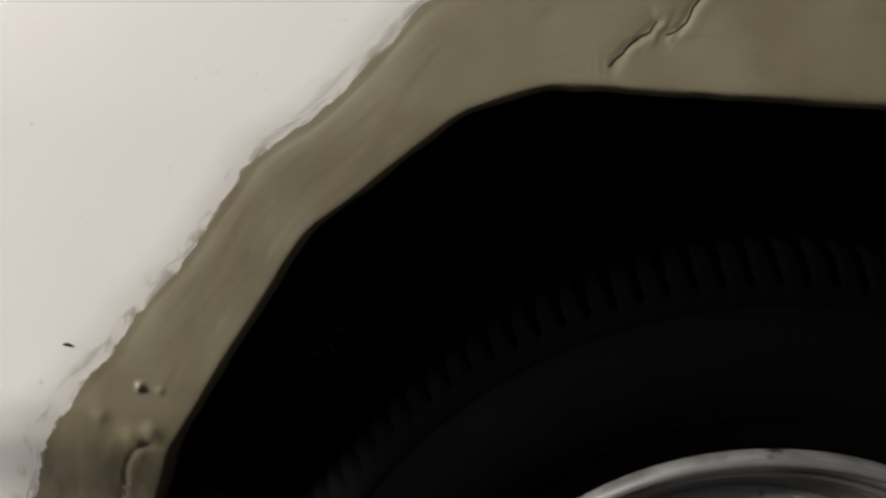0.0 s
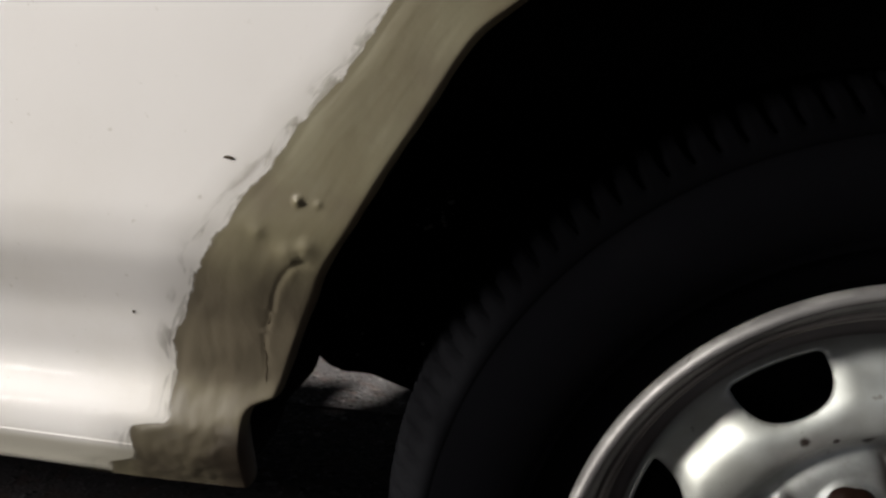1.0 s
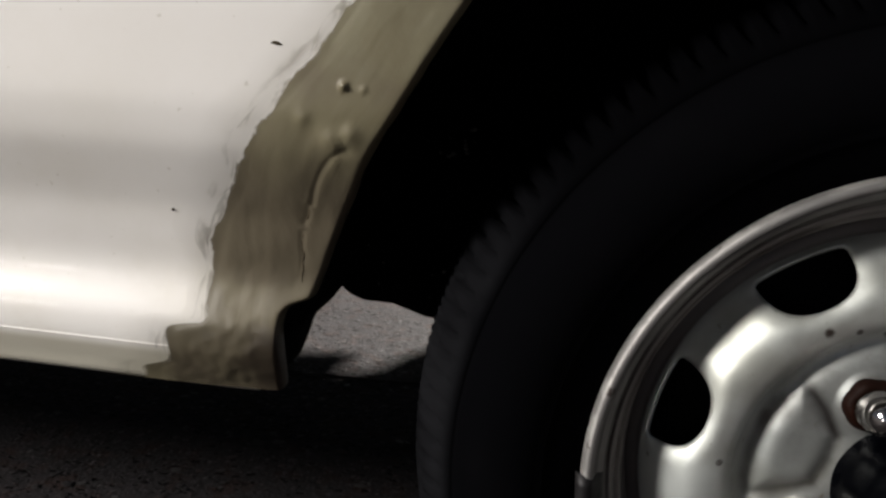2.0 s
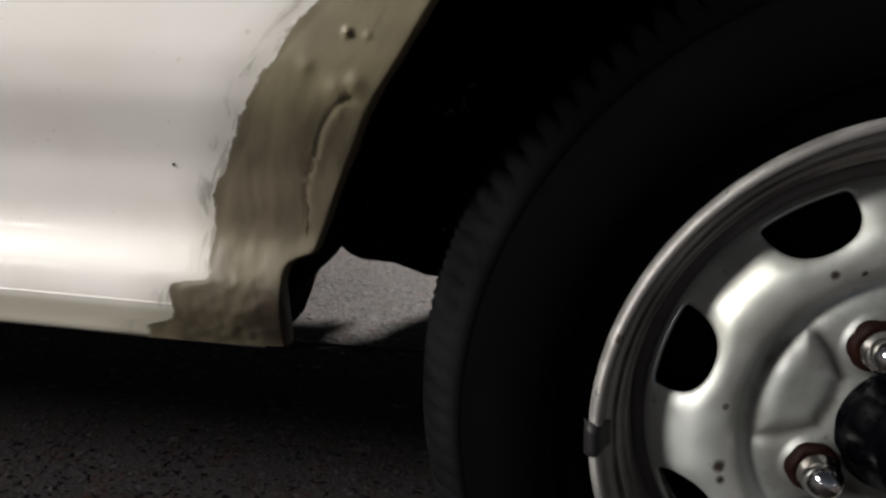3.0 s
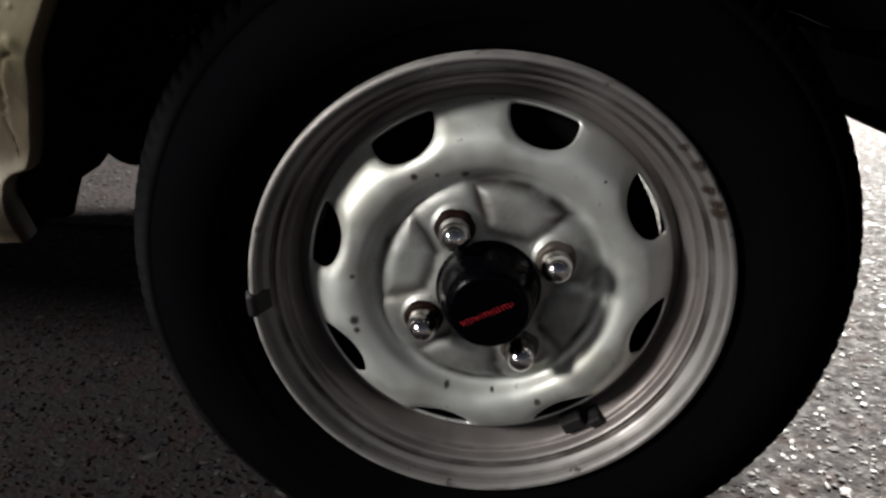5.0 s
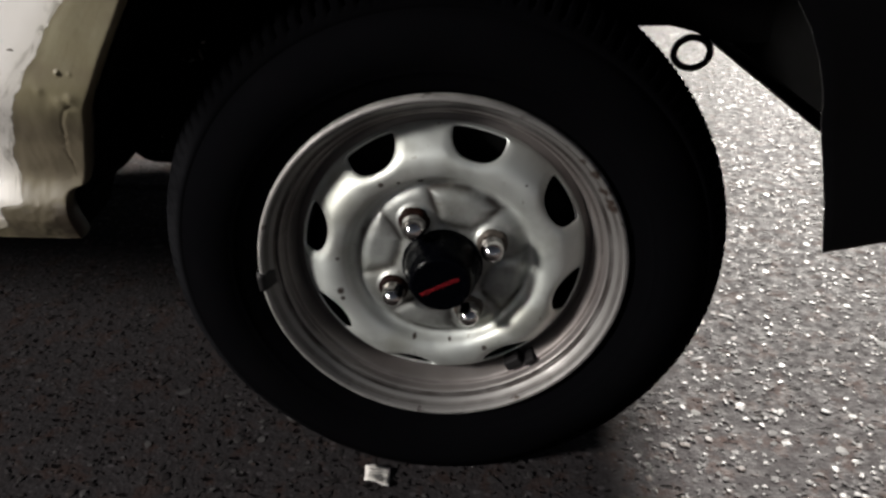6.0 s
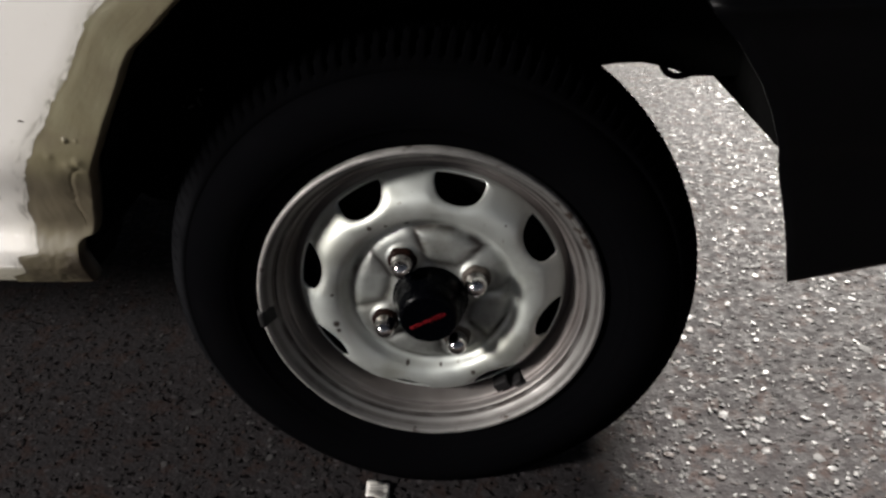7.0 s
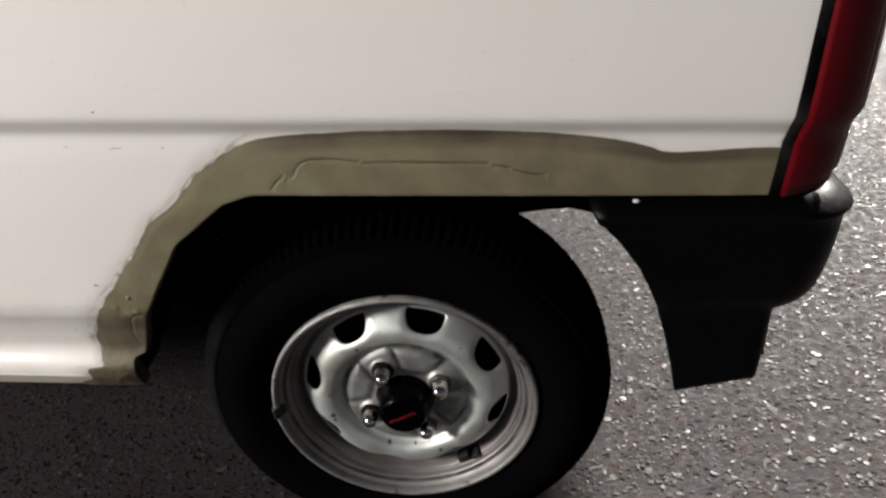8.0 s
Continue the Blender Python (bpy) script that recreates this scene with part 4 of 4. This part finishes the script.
    for q in faces:
        cx = sum(verts[i][0] for i in q) / 4
        cz = sum(verts[i][2] for i in q) / 4 - WHEEL_Z
        r, deg = math.hypot(cx, cz), math.degrees(math.atan2(cz, cx))
        if all(opening(r, ang(deg, c) * math.pi / 180 * r) > 0 for c in open_at):
            keep.append(q)
    # draw the ragged edge of each opening on to its true outline
    used = {}
    for q in keep:
        for k in range(4):
            e = tuple(sorted((q[k], q[(k + 1) % 4])))
            used[e] = used.get(e, 0) + 1
    rim_v = {i for e, c in used.items() if c == 1 for i in e}
    for i in rim_v:
        x, y, z = verts[i]
        z -= WHEEL_Z
        r, deg = math.hypot(x, z), math.degrees(math.atan2(z, x))
        if not 0.108 < r < 0.1452:
            continue
        c = min(open_at, key=lambda c: abs(ang(deg, c)))
        for _ in range(7):
            da = ang(math.degrees(math.atan2(z, x)), c) * math.pi / 180 * r
            e0 = opening(r, da)
            gr, ga = (opening(r + 1e-4, da) - e0) / 1e-4, (opening(r, da + 1e-4) - e0) / 1e-4
            gl = gr * gr + ga * ga or 1
            step = max(-0.002, min(0.002, e0 * 0.8))
            r2, a2 = r - step * gr / gl, math.atan2(z, x) - step * ga / gl / r
            r, x, z = r2, r2 * math.cos(a2), r2 * math.sin(a2)
        flat = float(np.interp(r, prof[::-1, 0], prof[::-1, 1]))
        y = flat + 0.0034 * max(0.0, min(1.0, (0.1430 - r) / 0.004))
        verts[i] = [x, y, z + WHEEL_Z]
    me_v, me_f = join(shell, ([tuple(v) for v in verts], keep))
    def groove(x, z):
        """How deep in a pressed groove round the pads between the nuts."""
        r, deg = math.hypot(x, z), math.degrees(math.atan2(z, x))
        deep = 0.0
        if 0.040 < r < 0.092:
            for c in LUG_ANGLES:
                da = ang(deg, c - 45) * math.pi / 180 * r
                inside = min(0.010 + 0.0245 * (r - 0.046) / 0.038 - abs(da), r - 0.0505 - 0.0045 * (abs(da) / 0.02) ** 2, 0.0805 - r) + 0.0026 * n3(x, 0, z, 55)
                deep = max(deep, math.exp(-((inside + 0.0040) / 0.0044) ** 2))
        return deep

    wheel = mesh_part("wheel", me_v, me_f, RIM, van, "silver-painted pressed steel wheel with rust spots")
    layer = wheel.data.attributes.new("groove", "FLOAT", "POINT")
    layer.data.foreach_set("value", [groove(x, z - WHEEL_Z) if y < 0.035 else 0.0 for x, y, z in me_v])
    th = wheel.modifiers.new("thickness", "SOLIDIFY")
    th.thickness, th.offset = 0.0024, 0
    return wheel


def build_tyre(wheel):
    out = [(0.1770, 0.018), (0.1830, 0.011), (0.1862, 0.003), (0.1910, -0.0002), (0.2000, -0.0045), (0.2060, -0.0075), (0.2075, -0.0090), (0.2100, -0.0090), (0.2120, -0.0105), (0.2230, -0.0135), (0.2340, -0.0135), (0.2440, -0.0110),
           (0.2520, -0.0072), (0.2575, -0.0035), (0.2590, -0.0010), (0.2602, -0.0010), (0.2615, -0.0018), (0.2660, 0.0015), (0.2710, 0.0060), (0.2760, 0.0115), (0.2805, 0.0180), (0.2840, 0.0260), (0.2862, 0.0340),
           (0.2876, 0.0420), (0.2884, 0.0500), (0.2890, 0.0600), (0.2893, 0.0720)]
    prof = out + [(r, 0.144 - y) for r, y in reversed(out[:-1])]
    pitch = 126
    per = 9
    n = pitch * per

    def tread(r, y, a):
        if r > 0.2700:
            yy = abs(y - 0.072)
            u = (a / (2 * math.pi) * pitch + (y - 0.072) * 9.0) % 1
            groove = 0.0
            if yy > 0.030:
                groove = 0.0090 * (1 if u < 0.34 else 0) * min(1.0, (r - 0.270) / 0.006) * min(1.0, max(0.0, (0.2890 - r) / 0.0012))
            elif 0.020 < yy < 0.028 or yy < 0.004:
                groove = 0.007
            elif (u * 2) % 1 < 0.25:
                groove = 0.005
            r -= groove
        # weight on the ground flattens the foot and bulges the wall
        z = r * math.sin(a)
        if z < -0.215:
            press = min(1.0, (-z - 0.215) / 0.05)
            y += (-0.011 if y < 0.072 else 0.011) * press * max(0.0, 1 - abs(r - 0.245) / 0.04)
        return r, y

    v, f = spin(prof, n, (0, 0, WHEEL_Z), tread)
    v = [(x, y, max(z, 0.0005)) for x, y, z in v]
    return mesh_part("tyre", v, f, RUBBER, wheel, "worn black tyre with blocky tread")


def build_hub(wheel):
    prof = [(0.0, -0.0235), (0.021, -0.0235), (0.0255, -0.0234), (0.0272, -0.0238), (0.0288, -0.0232), (0.0306, -0.0212), (0.0324, -0.0176), (0.0342, -0.0125), (0.0358, -0.0060), (0.0374, 0.002), (0.0387, 0.009), (0.0392, 0.0130), (0.0412, 0.0145), (0.0416, 0.020)]
    v, f = spin(prof, 72)
    mesh_part("hub_cap", v, f, CAP, wheel, "round black plastic hub cap")
    # a slanting red mark on the cap, in broken strokes
    bm = bmesh.new()
    rng = random.Random(3)
    slope = radians(27)
    letters = 8
    for k in range(letters):
        u = -0.0190 + 0.0054 * k
        x, z = u * math.cos(slope) - 0.0005, WHEEL_Z - 0.0012 + u * math.sin(slope)
        lean = Matrix.Rotation(-slope - 0.35, 4, "Y")
        for dx, h in ((-0.0015, rng.uniform(0.0044, 0.0058)), (0.0012, rng.uniform(0.0030, 0.0054))):
            box_bm(bm, (0.0009, 0.0010, h), (x + dx * math.cos(slope), -0.0238, z + dx * math.sin(slope)), 0.0003, lean)
        box_bm(bm, (0.0026, 0.0009, 0.0007), (x, -0.0238, z + rng.choice((-0.0018, 0.0002, 0.0018))), 0.0002, Matrix.Rotation(-slope, 4, "Y"))
    part("badge", bm, RED, wheel, "slanting red mark on the cap", False)
    dome = [(0.0, -0.0018), (0.0034, -0.0012), (0.0064, 0.0005), (0.0091, 0.0034), (0.0110, 0.0072), (0.0118, 0.0112), (0.0115, 0.0148), (0.0120, 0.0175)]
    for k, (x, y, z) in enumerate(LUGS):
        v, f = spin(dome, 36, (x, -0.012, z))
        mesh_part("lug_nut", v, f, CHROME, wheel, "chrome domed wheel nut")
        base = [(0.0108, 0.0086), (0.0126, 0.0084), (0.0142, 0.0092), (0.0153, 0.0112), (0.0160, 0.0135), (0.0166, 0.0165), (0.0172, 0.0198)]

        def six(r, y, t, k=k):                      # worn flats of the hexagon
            return r * (1 - 0.045 * (1 - abs(math.cos(3 * t + k)))), y + 0.0004 * math.sin(5 * t + k)

        v, f = spin(base, 36, (x, 0.0, z), six)
        mesh_part("nut_base", v, f, RUSTY if k in (0, 3) else ZINC, wheel, "rusted nut base" if k in (0, 3) else "tarnished brown-grey nut base")
    # balance weights: one clipped on the flange, one stuck in the barrel
    rows = []
    for t in np.linspace(0, 1, 9):
        a = radians(180.5 + 7.0 * t)
        lift = 0.0028 if 0 < t < 1 else -0.002
        rows.append([(r * math.cos(a), y - lift, WHEEL_Z + r * math.sin(a)) for r, y in ((0.1705, 0.0165), (0.1712, 0.0100), (0.1730, 0.0080), (0.1755, 0.0042), (0.1778, -0.0004), (0.1800, -0.0042), (0.1830, -0.0056), (0.1862, -0.0040), (0.1878, 0.001), (0.187, 0.008))])
    v, f = grid(rows)
    mesh_part("balance_weight", v, f, LEAD, wheel, "dark weight clipped on the wheel flange")
    bm = bmesh.new()
    a = radians(-58)
    for da, r, dr, w in ((-1.0, 0.1505, 0.012, 0.019), (5.5, 0.1575, 0.007, 0.013)):
        b = a + radians(da)
        box_bm(bm, (dr, 0.022, w), (r * math.cos(b), 0.029, WHEEL_Z + r * math.sin(b)), 0.0018, Matrix.Rotation(-b, 4, "Y"))
    part("balance_weight", bm, LEAD, wheel, "dark weight stuck inside the wheel barrel", False)
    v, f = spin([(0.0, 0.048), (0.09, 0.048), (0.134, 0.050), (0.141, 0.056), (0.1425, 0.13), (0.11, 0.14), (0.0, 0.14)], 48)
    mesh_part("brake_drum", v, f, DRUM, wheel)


wheel = build_wheel()
build_tyre(wheel)
build_hub(wheel)


def more_wheels():
    """The wheels at the van's other corners, turned to face outwards."""
    for x, y, turn in ((0, 2 * MID, 180), (-1.84, 2 * MID, 180), (-1.84, 0, 0)):
        m = Matrix.Translation((x, y, 0)) @ Matrix.Rotation(radians(turn), 4, "Z")
        copy = copy_thing(wheel, m)
        copy.parent = van


more_wheels()
wheel.matrix_basis = Matrix.Translation((0, 0, WHEEL_Z - 0.0015)) @ Matrix.Rotation(radians(2.3), 4, "X") @ Matrix.Translation((0, 0, -WHEEL_Z))   # slight camber


# ---- litter ----
def build_paper():
    rows = []
    for j in range(7):
        rows.append([(-0.089 + 0.0285 * i / 6 + 0.0015 * (j / 6), -0.006 - 0.0285 * (j / 6) * (0.82 + 0.2 * i / 6), 0.004 + 0.0022 * math.sin(i * 0.9) + 0.0012 * math.cos(j * 1.1)) for i in range(7)])
    v, f = grid(rows)
    ob = mesh_part("paper_scrap", v, f, PAPER)
    tagged(ob, "torn scrap of printed white paper on the asphalt", "paper")
    th = ob.modifiers.new("thickness", "SOLIDIFY")
    th.thickness = 0.0004
    bm = bmesh.new()
    for k, (u, w) in enumerate(((0.25, 0.4), (0.4, 0.55), (0.55, 0.3), (0.68, 0.5))):
        box_bm(bm, (0.0285 * w, 0.0014, 0.0003), (-0.089 + 0.0285 * (0.2 + w / 2), -0.006 - 0.0285 * u, 0.0072 - 0.0005 * k))
    part("print", bm, INK, ob, "", False)


build_paper()
